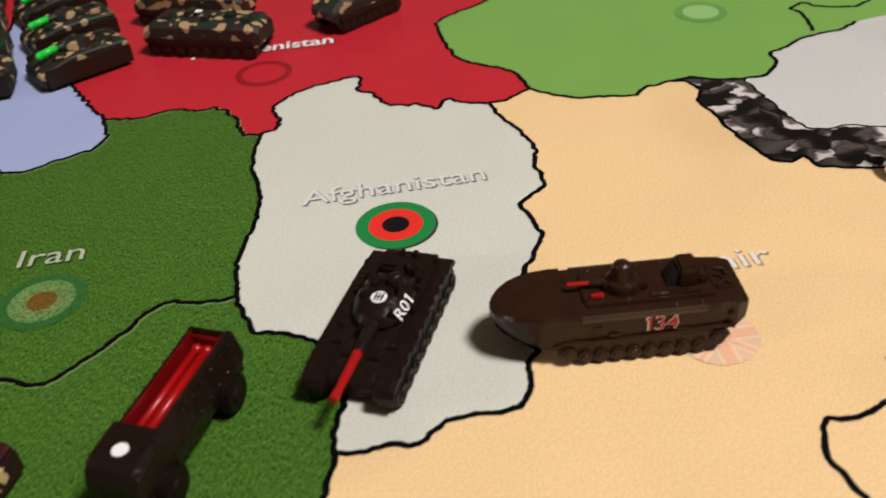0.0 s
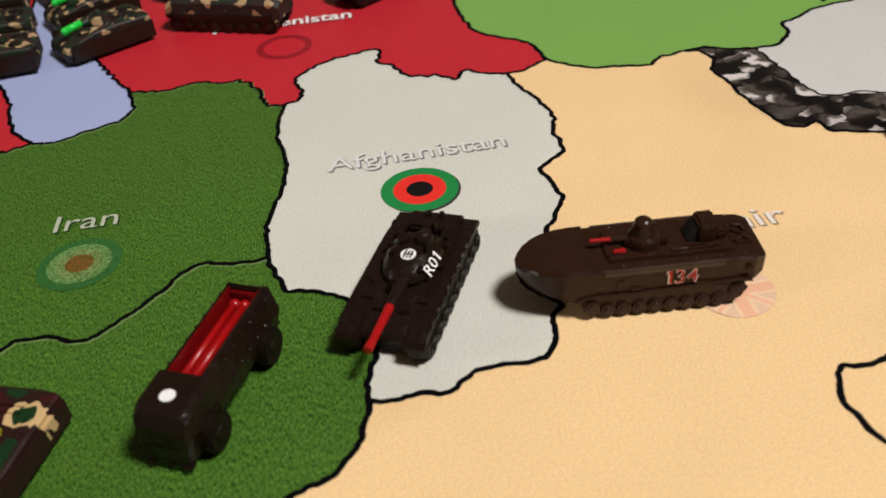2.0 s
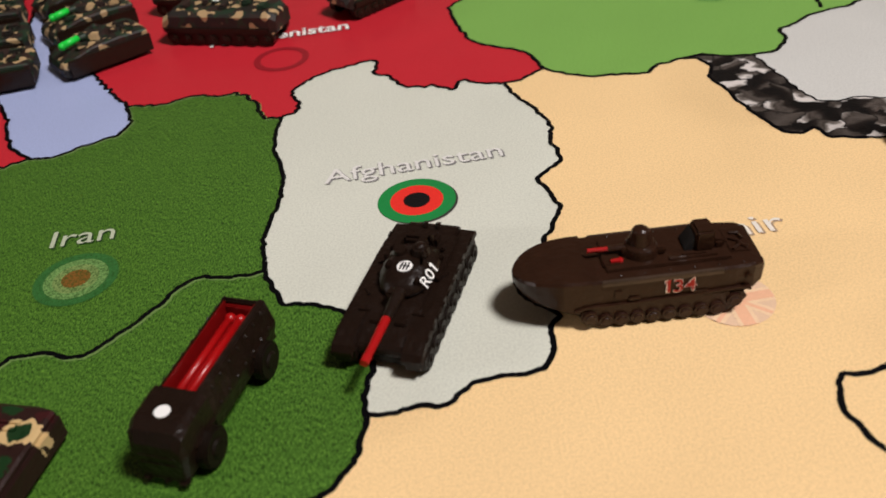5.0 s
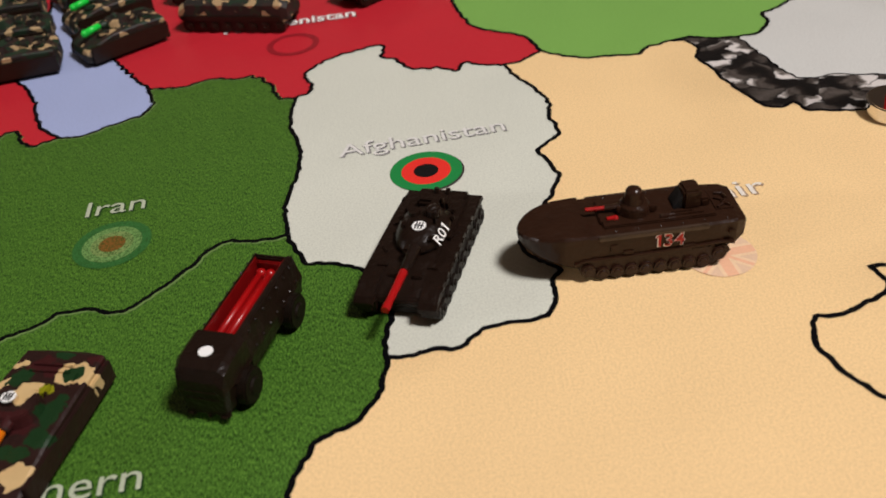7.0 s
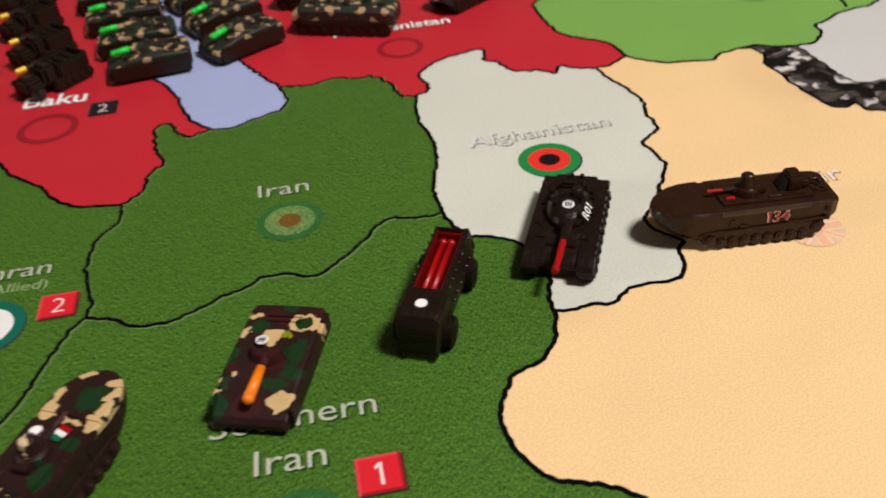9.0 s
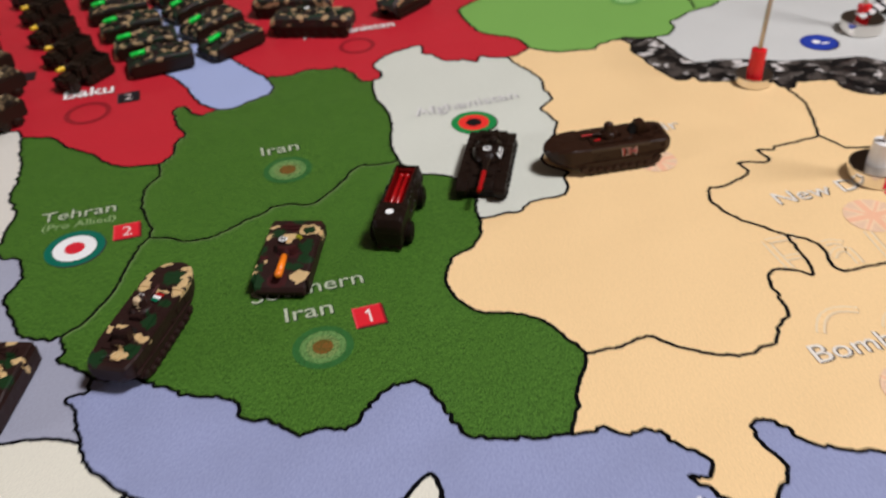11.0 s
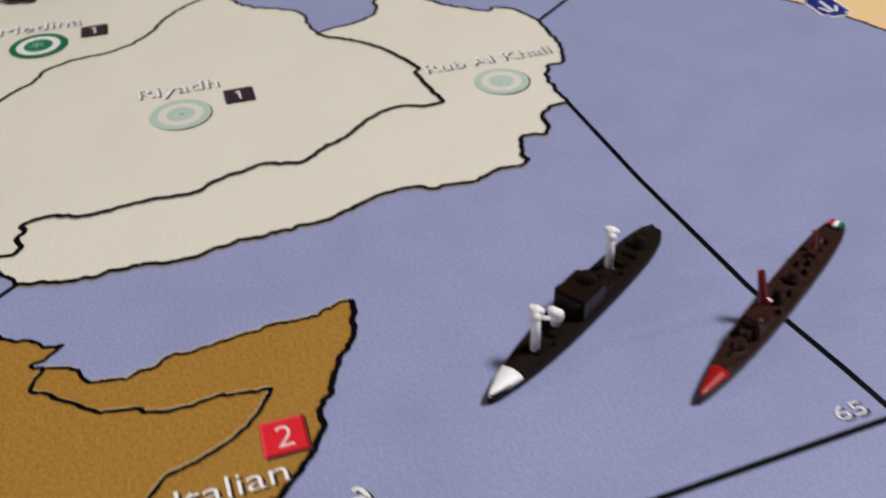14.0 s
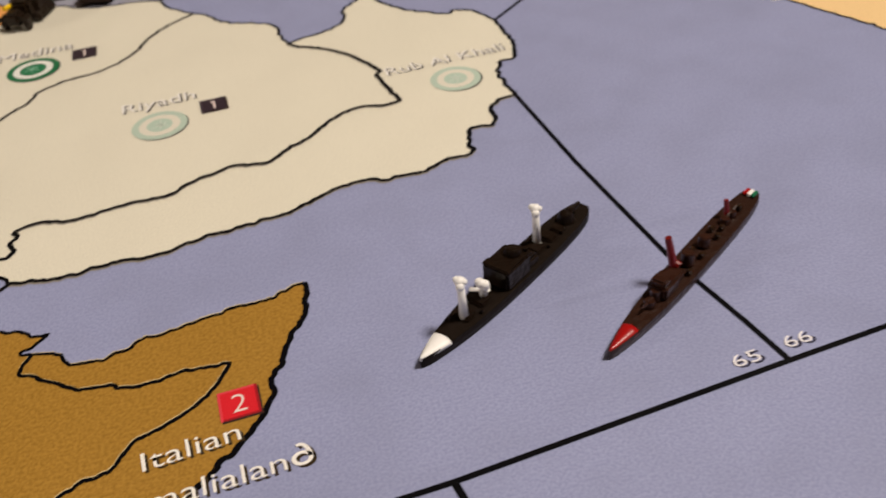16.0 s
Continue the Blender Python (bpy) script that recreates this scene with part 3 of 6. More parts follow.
country("arabian_land", SAND, 0.02, "med_coast", "riy_coast", "rub_coast", "oman_coast", "oman_s", "yemen_w", (-125, -92), (-170, -70), (-260, -20), (-260, 30), (-129, 33), "-iraq_med", label="sand coloured printed country")
country("somali_land", OCHRE, 0.02, "som_n", "som_n2", "som_e", (-330, -300), (-330, -100), label="ochre printed country")

THICK = {"sea_a": 0.95, "sea_b": 0.95, "sea_c": 0.95, "sea_d": 0.95, "sea_e": 1.1, "sea_f": 0.9, "sea_omanbom": 0.95, "brit_som": 0.72, "som_e": 0.98, "riy_rub": 1.0, "riy_med": 0.95, "riy_yem": 1.0, "oman_s": 0.95, "oman_coast": 0.95, "rub_coast": 0.85, "som_n2": 0.62, "som_n": 0.66}
BORDERS = {}
for k, (n, pts) in enumerate(LINES.items()):
    bm = bmesh.new()
    ribbon(bm, pts, 0.7 if n == "mtn_lo" else 0.4 if n == "mtn_hi" else THICK.get(n, 0.75), 0.08 + 0.0006 * (k % 8))
    BORDERS[n] = part("border_line", bm, INK, SHEET)
for names, mat, width, shift, label in ((("iran_sir", "iran_teh", "teh_sir", "turk_iran", "casp_s", "iran_baku"), GLOW_INK, 0.9, (0.28, -0.3), "pale printed edge"),
                                        (("brit_som", "som_n2"), CREAM_INK, 0.7, (-0.1, 0.27), "cream printed edge"),
                                        (("riy_rub", "oman_s"), printed("warm_grey_ink", lin(150, 144, 132)), 1.0, (-0.15, -0.4), "grey printed edge")):
    for n in names:
        bm = bmesh.new()
        ribbon(bm, LINES[n], THICK.get(n, 0.75) * width, 0.06, shift)
        part("border_edge", bm, mat, BORDERS[n], label)

# Large faint hollow strokes, too pale to be read, across the peach land.
FAINT = printed("faint_ink", lin(240, 220, 184), amount=0.1)
FAINT_EDGE = printed("faint_edge_ink", lin(218, 186, 142), amount=0.1)
for a, b, c in (((42.0, 43.5), (42.4, 38.4), (43.0, 34.0)),
                ((42.3, 43.4), (45.5, 43.5), (48.7, 43.8)),
                ((43.5, 37.3), (45.5, 37.5), (47.4, 37.4)),
                ((56.4, 37.0), (54.7, 38.5), (52.5, 35.3)),
                ((52.9, 39.9), (55.1, 40.8), (56.8, 39.3)),
                ((56.5, 37.5), (57.0, 35.5), (56.8, 32.5)),
                ((63.6, 41.8), (63.3, 37.7), (63.4, 32.3)),
                ((49.1, 19.7), (42.6, 23.1), (39.5, 15.5)),
                ((61.1, 16.4), (54.0, 20.0), (51.7, 14.2))):
    way = [Vector((*a, 0)).lerp(Vector((*b, 0)), t).lerp(Vector((*b, 0)).lerp(Vector((*c, 0)), t), t) for t in (0, 0.15, 0.3, 0.45, 0.6, 0.75, 0.9, 1)]
    bm = bmesh.new()
    ribbon(bm, way, 1.9, 0.06, (0.15, -0.2))
    stroke = part("faint_stroke", bm, FAINT_EDGE, SHEET)
    bm = bmesh.new()
    ribbon(bm, way, 1.7, 0.07)
    part("edge", bm, FAINT, stroke)
    bm = bmesh.new()
    ribbon(bm, way, 1.0, 0.078)
    part("fill", bm, PEACH, stroke)

TURN = 5.2  # the print lies a little turned on the table


def disc(bm, x, y, z, r, n=48, inner=0.0):
    """A flat disc, or a ring."""
    ring = [(x + r * math.cos(2 * math.pi * k / n), y + r * math.sin(2 * math.pi * k / n), z) for k in range(n)]
    outer = [bm.verts.new(p) for p in ring]
    if not inner:
        bm.faces.new(outer)
        return
    inside = [bm.verts.new((x + inner * math.cos(2 * math.pi * k / n), y + inner * math.sin(2 * math.pi * k / n), z)) for k in range(n)]
    for k in range(n):
        bm.faces.new((outer[k], outer[(k + 1) % n], inside[(k + 1) % n], inside[k]))


INKS = {}


def ink(*rgb):
    if rgb not in INKS:
        INKS[rgb] = printed("print_ink", lin(*rgb), amount=0.12)
    return INKS[rgb]


def roundel(name, x, y, r, rings, label):
    """A printed disc of several colours, from the rim inwards."""
    mark = part(name, (lambda b: (disc(b, x + 0.3, y - 0.35, 0.10, r), b)[1])(bmesh.new()), ink(*rings[0][2:5]) if len(rings[0]) > 5 else SHADE_INK, SHEET, label)
    for k, (share, inner, red, green, blue, *_) in enumerate(rings):
        bm = bmesh.new()
        disc(bm, x, y, 0.11 + 0.012 * k, r * share, inner=r * inner)
        part("ring" if inner else "centre", bm, ink(red, green, blue), mark)
    return mark


def glyphs(name, text, bold):
    """A flat mesh of the words, one unit per em. The figure one (a flag and no foot) and the round uncial d are drawn by hand."""
    bm, at = bmesh.new(), 0.0
    runs = [r for r in re_split(text) if r]
    for run in runs:
        if run == "1":
            w = 0.055 + bold
            for shape in ([(0.20 - w, 0.0), (0.20 + w, 0.0), (0.20 + w, 0.70), (0.20 - w, 0.70)], [(0.20 - w, 0.70), (0.05, 0.60), (0.05, 0.49), (0.20 - w, 0.565)]):
                bm.faces.new([bm.verts.new((at + x, y, 0)) for x, y in shape])
            at += 0.42
            continue
        if run == "∂":
            w = 0.06 + bold
            bowl = [(at + 0.27 + (0.25 - s) * math.cos(a), 0.25 + (0.26 - s) * math.sin(a)) for s in (0.0, 2 * w) for a in (2 * math.pi * k / 16 for k in range(16))]
            stem = [(at + 0.27 + (0.25 - s) * math.cos(a), 0.25 + (0.56 - s) * math.sin(a)) for s in (0.0, 2 * w) for a in (math.pi * 0.62 * k / 9 for k in range(10))]
            for ring, n, closed in ((bowl, 16, True), (stem, 10, False)):
                vs = [bm.verts.new((x, y, 0)) for x, y in ring]
                for k in range(n if closed else n - 1):
                    bm.faces.new((vs[k], vs[(k + 1) % n], vs[n + (k + 1) % n], vs[n + k]))
            at += 0.62
            continue
        curve = bpy.data.curves.new(name, "FONT")
        curve.body, curve.size, curve.offset, curve.resolution_u = run, 1.0, bold, 3
        temp = bpy.data.objects.new(name, curve)
        scene.collection.objects.link(temp)
        one = bpy.data.meshes.new_from_object(temp.evaluated_get(bpy.context.evaluated_depsgraph_get()))
        bpy.data.objects.remove(temp)
        low = min(v.co.x for v in one.vertices)
        for v in one.vertices:
            v.co.x += at - low
        at = max(v.co.x for v in one.vertices) + 0.09
        bm.from_mesh(one)
        bpy.data.meshes.remove(one)
    bmesh.ops.triangulate(bm, faces=[f for f in bm.faces if len(f.verts) > 4])
    me = bpy.data.meshes.new(name)
    bm.to_mesh(me)
    bm.free()
    return me


def re_split(text):
    """Cuts a text before and after each sign that is drawn by hand."""
    out = [""]
    for c in text:
        if c in "1∂":
            out += [c, ""]
        else:
            out[-1] += c
    return out


def lettering(name, text, x, y, width, turn=TURN, mat=WHITE_INK, shade=SHADE_INK, z=0.15, parent=None, height=None, bold=0.0, shift=(0.28, -0.3), label="", basis=None, squash=1.0):
    """Words in the built-in face, laid flat (or on a basis), with their printed drop shadow."""
    me = glyphs(name, text, bold)
    xs = [v.co.x for v in me.vertices]
    tall = max(v.co.y for v in me.vertices)
    k = width / (max(xs) - min(xs)) if width else height / tall
    kv = k * squash if height is None else height / tall
    low = min(xs)
    base = basis or Matrix.Translation((x, y, z)) @ Matrix.Rotation(radians(turn), 4, "Z")
    made = []
    for m, dx, dy, dz, nm in ((shade, *shift, -0.03, "letter_shadow"), (mat, 0, 0, 0, name)):
        if m is None:
            continue
        copy = me.copy()
        for v in copy.vertices:
            v.co = MM * (base @ Vector(((v.co.x - low) * k + dx, v.co.y * kv + dy, dz)))
        copy.materials.clear()
        copy.materials.append(m)
        made.append(new(nm, copy))
    bpy.data.meshes.remove(me)
    top = made[-1]
    top.parent = parent or SHEET
    if len(made) > 1:
        made[0].parent = top
    if label:
        tagged(top, label)
    return top


PALE_RINGS = [(1.0, 0.74, 186, 206, 190), (0.74, 0, 226, 222, 206), (0.46, 0, 184, 206, 190)]
STRONG_RINGS = [(1.0, 0.76, 18, 112, 70), (0.76, 0, 238, 238, 232), (0.5, 0, 24, 120, 78)]
roundel("afghan_roundel", -6.5, 108.4, 5.85, [(1.0, 0.66, 34, 136, 66), (0.68, 0.3, 236, 52, 42), (0.34, 0, 16, 14, 16)], "green red and black printed roundel")
GRAINY = [printed("grainy_ink", lin(*c), amount=0.8, second=lin(34, 74, 22), grain=3300.0) for c in ((56, 112, 54), (118, 158, 88), (132, 156, 90), (130, 86, 36))]
for px, py, r in ((-54.8, 97.8, 4.5), (-50.4, 32.8, 4.4)):
    bm = bmesh.new()
    disc(bm, px, py, 0.10, r * 1.32)
    mark = part("olive_roundel", bm, GRAINY[0], SHEET, "faded green and brown printed roundel")
    for k, s in enumerate((1.0, 0.72, 0.45)):
        bm = bmesh.new()
        disc(bm, px, py, 0.115 + 0.012 * k, r * s)
        part("ring", bm, GRAINY[k + 1], mark)
roundel("tehran_roundel", -102.4, 77.2, 6.6, [(1.0, 0.7, 14, 104, 84), (0.72, 0, 244, 244, 240), (0.33, 0, 214, 36, 52)], "green white and red printed roundel")
roundel("iraq_roundel", -123.4, 38.8, 6.9, [(1.0, 0.7, 14, 14, 16), (0.74, 0, 36, 110, 74), (0.5, 0, 226, 40, 44), (0.12, 0, 244, 238, 230)], "black green and red printed roundel")
roundel("medina_roundel", -123.9, -14.0, 6.5, STRONG_RINGS, "green and white printed roundel")
roundel("riyadh_roundel", -90.8, -55.2, 6.2, PALE_RINGS, "faded green and white printed roundel")
roundel("desert_roundel", -23.9, -58.0, 5.8, PALE_RINGS, "faded green and white printed roundel")
for px, py, c in ((-124.2, -13.6, (150, 200, 176)), (-90.6, -55.3, (206, 218, 206)), (-23.7, -58.1, (206, 218, 206))):
    bm = bmesh.new()
    box(bm, px, py, 0.15, 0.35, 3.4, 0.01)
    for s in (-1, 1):
        box(bm, px + s * 0.75, py + 0.5, 0.15, 0.3, 1.9, 0.01, turn=Matrix.Rotation(radians(-32 * s), 4, "Z"))
        box(bm, px + s * 0.95, py - 0.5, 0.15, 0.3, 2.2, 0.01, turn=Matrix.Rotation(radians(58 * s), 4, "Z"))
    part("palm_emblem", bm, ink(*c), SHEET)
for px, py, r in ((48.4, -0.7, 6.0), (67.6, 46.5, 6.0), (31.6, 79.0, 4.9)):
    bm = bmesh.new()
    disc(bm, px, py, 0.10, r)
    mark = part("pink_roundel", bm, ink(238, 202, 168), SHEET, "faded pink printed roundel with crossed bars")
    for a in (0, 45, 90, 135):
        bm = bmesh.new()
        box(bm, px, py, 0.115 + 0.001 * a / 45, r * 1.96, 1.5 if a % 90 else 2.5, 0.01, turn=Matrix.Rotation(radians(a + TURN), 4, "Z"))
        part("bar", bm, ink(249, 214, 174), mark)
    for a in (0, 45, 90, 135):
        bm = bmesh.new()
        box(bm, px, py, 0.128 + 0.001 * a / 45, r * 1.96, 0.55 if a % 90 else 1.5, 0.01, turn=Matrix.Rotation(radians(a + TURN), 4, "Z"))
        part("bar", bm, ink(247, 192, 154), mark)
for px, py, r in ((-108.5, 142.2, 6.4), (-31.6, 164.0, 5.5)):
    bm = bmesh.new()
    disc(bm, px, py, 0.10, r, inner=r * 0.76)
    part("red_ring", bm, ink(150, 28, 38), SHEET, "dark red printed ring")
bm = bmesh.new()
disc(bm, 56.5, 174.3, 0.10, 5.2)
mark = part("meadow_roundel", bm, ink(104, 160, 78), SHEET, "pale green printed roundel")
bm = bmesh.new()
disc(bm, 56.5, 174.3, 0.115, 3.6)
part("centre", bm, ink(150, 196, 120), mark)
roundel("somali_roundel", -103.2, -167.8, 6.7, [(1.0, 0.66, 190, 106, 48, 0), (0.7, 0, 220, 180, 112), (0.38, 0, 118, 114, 46)], "orange cream and olive printed roundel")
roundel("china_roundel", 97.8, 127.0, 5.2, [(1.0, 0.82, 30, 52, 150), (0.82, 0, 40, 64, 168)], "blue printed roundel with a white mark")
bm = bmesh.new()
disc(bm, 97.2, 127.4, 0.16, 1.2)
box(bm, 99.2, 126.0, 0.155, 2.2, 0.9, 0.01)
part("emblem", bm, WHITE_INK, SHEET)


def value_square(x, y, digit, colour, turn=TURN, size=6.0):
    """A printed square with a figure in it."""
    m = Matrix.Rotation(radians(turn), 4, "Z")
    bm = bmesh.new()
    box(bm, x + 0.3, y - 0.35, 0.09, size, size, 0.01, turn=m)
    mark = part("value_square", bm, ink(60, 40, 34), SHEET, "printed square with a white figure")
    bm = bmesh.new()
    box(bm, x, y, 0.11, size, size, 0.012, turn=m)
    part("field", bm, ink(*colour), mark)
    for mul, add, sides in ((0.85, 38, ((0, 1), (-1, 0))), (0.72, 0, ((0, -1), (1, 0)))):
        bm = bmesh.new()
        for ax, ay in sides:
            at = m @ Vector((ax * (size / 2 - 0.2), ay * (size / 2 - 0.2), 0))
            box(bm, x + at.x, y + at.y, 0.128 + 0.003 * abs(ax), 0.4 if ax else size, 0.4 if ay else size, 0.004, turn=m)
        part("edge", bm, ink(*(int(c * mul + add) for c in colour)), mark)
    if digit:
        w = 1.1 if digit == "1" else 2.1
        at = Vector((x, y, 0)) + m @ Vector((-w / 2, -1.8, 0))
        lettering("figure", digit, at.x, at.y, None, turn, z=0.15, parent=mark, shade=None, height=3.6, bold=-0.01, mat=ink(238, 220, 214))


RED_FIELD, DARK_FIELD = (222, 36, 48), (52, 40, 50)
for sx, sy, d, c in ((-41.0, 39.6, "1", RED_FIELD), (-91.5, 81.1, "2", RED_FIELD), (-76.3, -144.7, "2", RED_FIELD), (58.7, 2.4, "1", RED_FIELD),
                     (-111.8, -8.9, "1", DARK_FIELD), (-78.9, -50.0, "1", DARK_FIELD), (-98.2, 149.0, "2", (26, 22, 28)),
                     (-117.6, -140.2, "", RED_FIELD), (-131.0, 171.5, "", (40, 24, 28))):
    value_square(sx, sy, d, c)
value_square(77.6, 51.2, "1", RED_FIELD)

for text, x, y, w, a in (("Afghanistan", -20.7, 115.6, 28.4, 5.6), ("Iran", -61.0, 106.0, 9.4, 4.9), ("Iran", -57.1, 41.4, 9.4, 4.0), ("Southern", -63.6, 48.4, 22.7, 4.2),
                         ("Tehran", -111.8, 89.2, 16.8, 3.0), ("Iraq", -130.3, 50.2, 10.2, 4.0), ("Medina", -134.0, -6.3, 19.0, 5.5), ("Riyadh", -99.6, -46.9, 16.7, 6.2),
                         ("Rub Al Khali", -38.6, -50.8, 29.0, 5.5), ("Bombay", 35.5, 8.4, 22.2, 4.0), ("New Delhi", 50.9, 55.0, 29.5, 4.5), ("Kashmir", 19.0, 89.9, 24.0, 5.0),
                         ("Italian", -89.9, -153.9, 13.9, 8.5), ("Somalialan∂", -95.2, -161.8, 29.0, 6.2)):
    peach = text in ("Kashmir", "New Delhi", "Bombay")
    green = text in ("Iran", "Southern", "Tehran")
    lettering("place_name", text, x, y, w, a, squash=0.8 if y < -140 or text == "Kashmir" else 0.92, label="white printed place name with a grey drop shadow", bold=-0.006 if y < -140 else 0.0,
              mat=ink(188, 196, 170) if green else ink(240, 232, 218) if peach else ink(228, 226, 220) if text == "Afghanistan" else WHITE_INK, shade=ink(30, 60, 24) if green else ink(176, 152, 126) if text == "Kashmir" else ink(92, 80, 68) if peach else ink(136, 134, 132) if text == "Afghanistan" else ink(58, 46, 30) if y < -140 else SHADE_INK,
              shift=(0.4, -0.42) if y < -140 else (0.36, -0.38) if y < 0 else (0.28, -0.3))
for text, x, y, w, a in (("Baku", -116.8, 152.6, 14.0, 3.5), ("Turkmenistan", -48.6, 173.2, 30.2, 4.0)):
    lettering("city_name", text, x, y, w, a, label="bold white printed place name", bold=0.02, shade=ink(120, 24, 30))
lettering("alliance_note", "(Pro Allied)", -111.0, 85.4, 16.4, 2.5, label="small pale printed note", mat=ink(150, 176, 120), shade=None)
lettering("alliance_note", "(Pro Axis)", -130.6, 46.6, 13.2, 3.5, label="small pale printed note", mat=ink(196, 196, 204), shade=ink(110, 110, 124))
for text, x, y, w in (("65", -5.1, -158.9, 4.4), ("66", 3.7, -157.4, 4.4), ("141", -1.6, -17.0, 6.4)):
    lettering("sea_zone_number", text, x, y, w, 6.5, mat=ink(236, 234, 238), shade=ink(52, 50, 72), z=0.15, height=2.3, bold=-0.004, shift=(0.42, -0.34), label="white sea zone number with a dark drop shadow")

# The printed naval sign on the Indian coast.
bm = bmesh.new()
box(bm, 61.2, -41.2, 0.10, 8.0, 12.6, 0.01, turn=Matrix.Rotation(radians(3), 4, "Z"))
bmesh.ops.bevel(bm, geom=[e for e in bm.edges if abs(e.verts[0].co.z - e.verts[1].co.z) > 0.005], offset=1.6, segments=4, affect="EDGES")
sign = part("naval_sign", bm, WHITE_INK, SHEET, "dark blue printed sign with a white anchor")
bm = bmesh.new()
box(bm, 61.2, -41.2, 0.12, 7.0, 11.6, 0.01, turn=Matrix.Rotation(radians(3), 4, "Z"))
bmesh.ops.bevel(bm, geom=[e for e in bm.edges if abs(e.verts[0].co.z - e.verts[1].co.z) > 0.005], offset=1.4, segments=4, affect="EDGES")
part("field", bm, ink(26, 42, 124), sign)
bm = bmesh.new()
box(bm, 61.2, -41.4, 0.14, 0.8, 6.0, 0.01)
for s in (-1, 1):
    box(bm, 61.2 + s * 1.5, -43.2, 0.14, 0.7, 3.2, 0.01, turn=Matrix.Rotation(radians(-28 * s), 4, "Z"))
part("anchor", bm, WHITE_INK, sign)

# The mountain range: printed rock, black with pale ridges.
ROCK = printed("rock_print", lin(66, 60, 54))
n, l = ROCK.node_tree.nodes, ROCK.node_tree.links
where, lay, bend, bent, cells, cracks, away, slope, shade, tone, split, dark = (n.new("ShaderNode" + k) for k in ("TexCoord", "Mapping", "TexNoise", "VectorMath", "TexVoronoi", "TexVoronoi", "VectorMath", "VectorMath", "Math", "ValToRGB", "MapRange", "Mix"))
lay.inputs["Rotation"].default_value, lay.inputs["Scale"].default_value = (0, 0, radians(-30)), (0.85, 1.1, 0.0)
bend.inputs["Scale"].default_value, bend.inputs["Detail"].default_value = 300.0, 6.0
bent.operation, away.operation, slope.operation, shade.operation = "MULTIPLY_ADD", "SUBTRACT", "DOT_PRODUCT", "MULTIPLY_ADD"
bent.inputs[1].default_value = (0.006, 0.006, 0)
for v in (cells, cracks):
    v.inputs["Scale"].default_value = 1.0
cells.feature, cracks.feature = "F1", "DISTANCE_TO_EDGE"
sized = n.new("ShaderNodeVectorMath")
sized.operation, sized.inputs["Scale"].default_value = "SCALE", 190.0
tip = n.new("ShaderNodeVectorMath")
tip.operation, tip.inputs[1].default_value, tip.inputs[2].default_value = "MULTIPLY_ADD", (3.4, 3.4, 0), (-1.7, -1.7, 0)
l.new(cells.outputs["Color"], tip.inputs[0])
l.new(tip.outputs["Vector"], slope.inputs[1])
shade.inputs[1].default_value, shade.inputs[2].default_value = 0.85, 0.46
split.inputs["From Min"].default_value, split.inputs["From Max"].default_value = 0.0, 0.06
dark.data_type = "RGBA"
dark.inputs["A"].default_value = lin(10, 8, 8)
l.new(where.outputs["Object"], lay.inputs["Vector"])
l.new(lay.outputs["Vector"], bend.inputs["Vector"])
l.new(bend.outputs["Color"], bent.inputs[0])
l.new(lay.outputs["Vector"], bent.inputs[2])
l.new(bent.outputs["Vector"], sized.inputs[0])
for v in (cells, cracks):
    l.new(sized.outputs["Vector"], v.inputs["Vector"])
l.new(sized.outputs["Vector"], away.inputs[0])
l.new(cells.outputs["Position"], away.inputs[1])
l.new(away.outputs["Vector"], slope.inputs[0])
l.new(slope.outputs["Value"], shade.inputs[0])
l.new(shade.outputs["Value"], tone.inputs["Fac"])
stops = tone.color_ramp.elements
stops[0].position, stops[0].color = 0.12, lin(8, 7, 7)
stops[1].position, stops[1].color = 0.92, lin(214, 208, 202)
for at, c in ((0.34, (34, 28, 25)), (0.52, (84, 77, 71)), (0.66, (62, 55, 50)), (0.8, (128, 121, 114))):
    stops.new(at).color = lin(*c)
l.new(cracks.outputs["Distance"], split.inputs["Value"])
l.new(split.outputs["Result"], dark.inputs["Factor"])
l.new(tone.outputs["Color"], dark.inputs["B"])
l.new(dark.outputs["Result"], n["Principled BSDF"].inputs["Base Color"])
country("mountain_range", ROCK, 0.05, "mtn_lo", (200, 75), (200, 92), "-mtn_hi", "-xin_mtn", label="dark printed rock of a mountain range")
roundel("turkish_roundel", -150.6, 110.0, 7.4, [(1.0, 0.8, 232, 196, 186), (0.8, 0, 230, 222, 208), (0.55, 0.35, 232, 200, 190)], "faded pink printed ring roundel")
for k in range(3):
    bm = bmesh.new()
    box(bm, -158.5 + 4.6 * k, 121.6 + 0.4 * k, 0.12, 3.6, 2.2, 0.01, turn=Matrix.Rotation(radians(TURN), 4, "Z"))
    part("faded_name", bm, ink(196, 190, 180), SHEET)


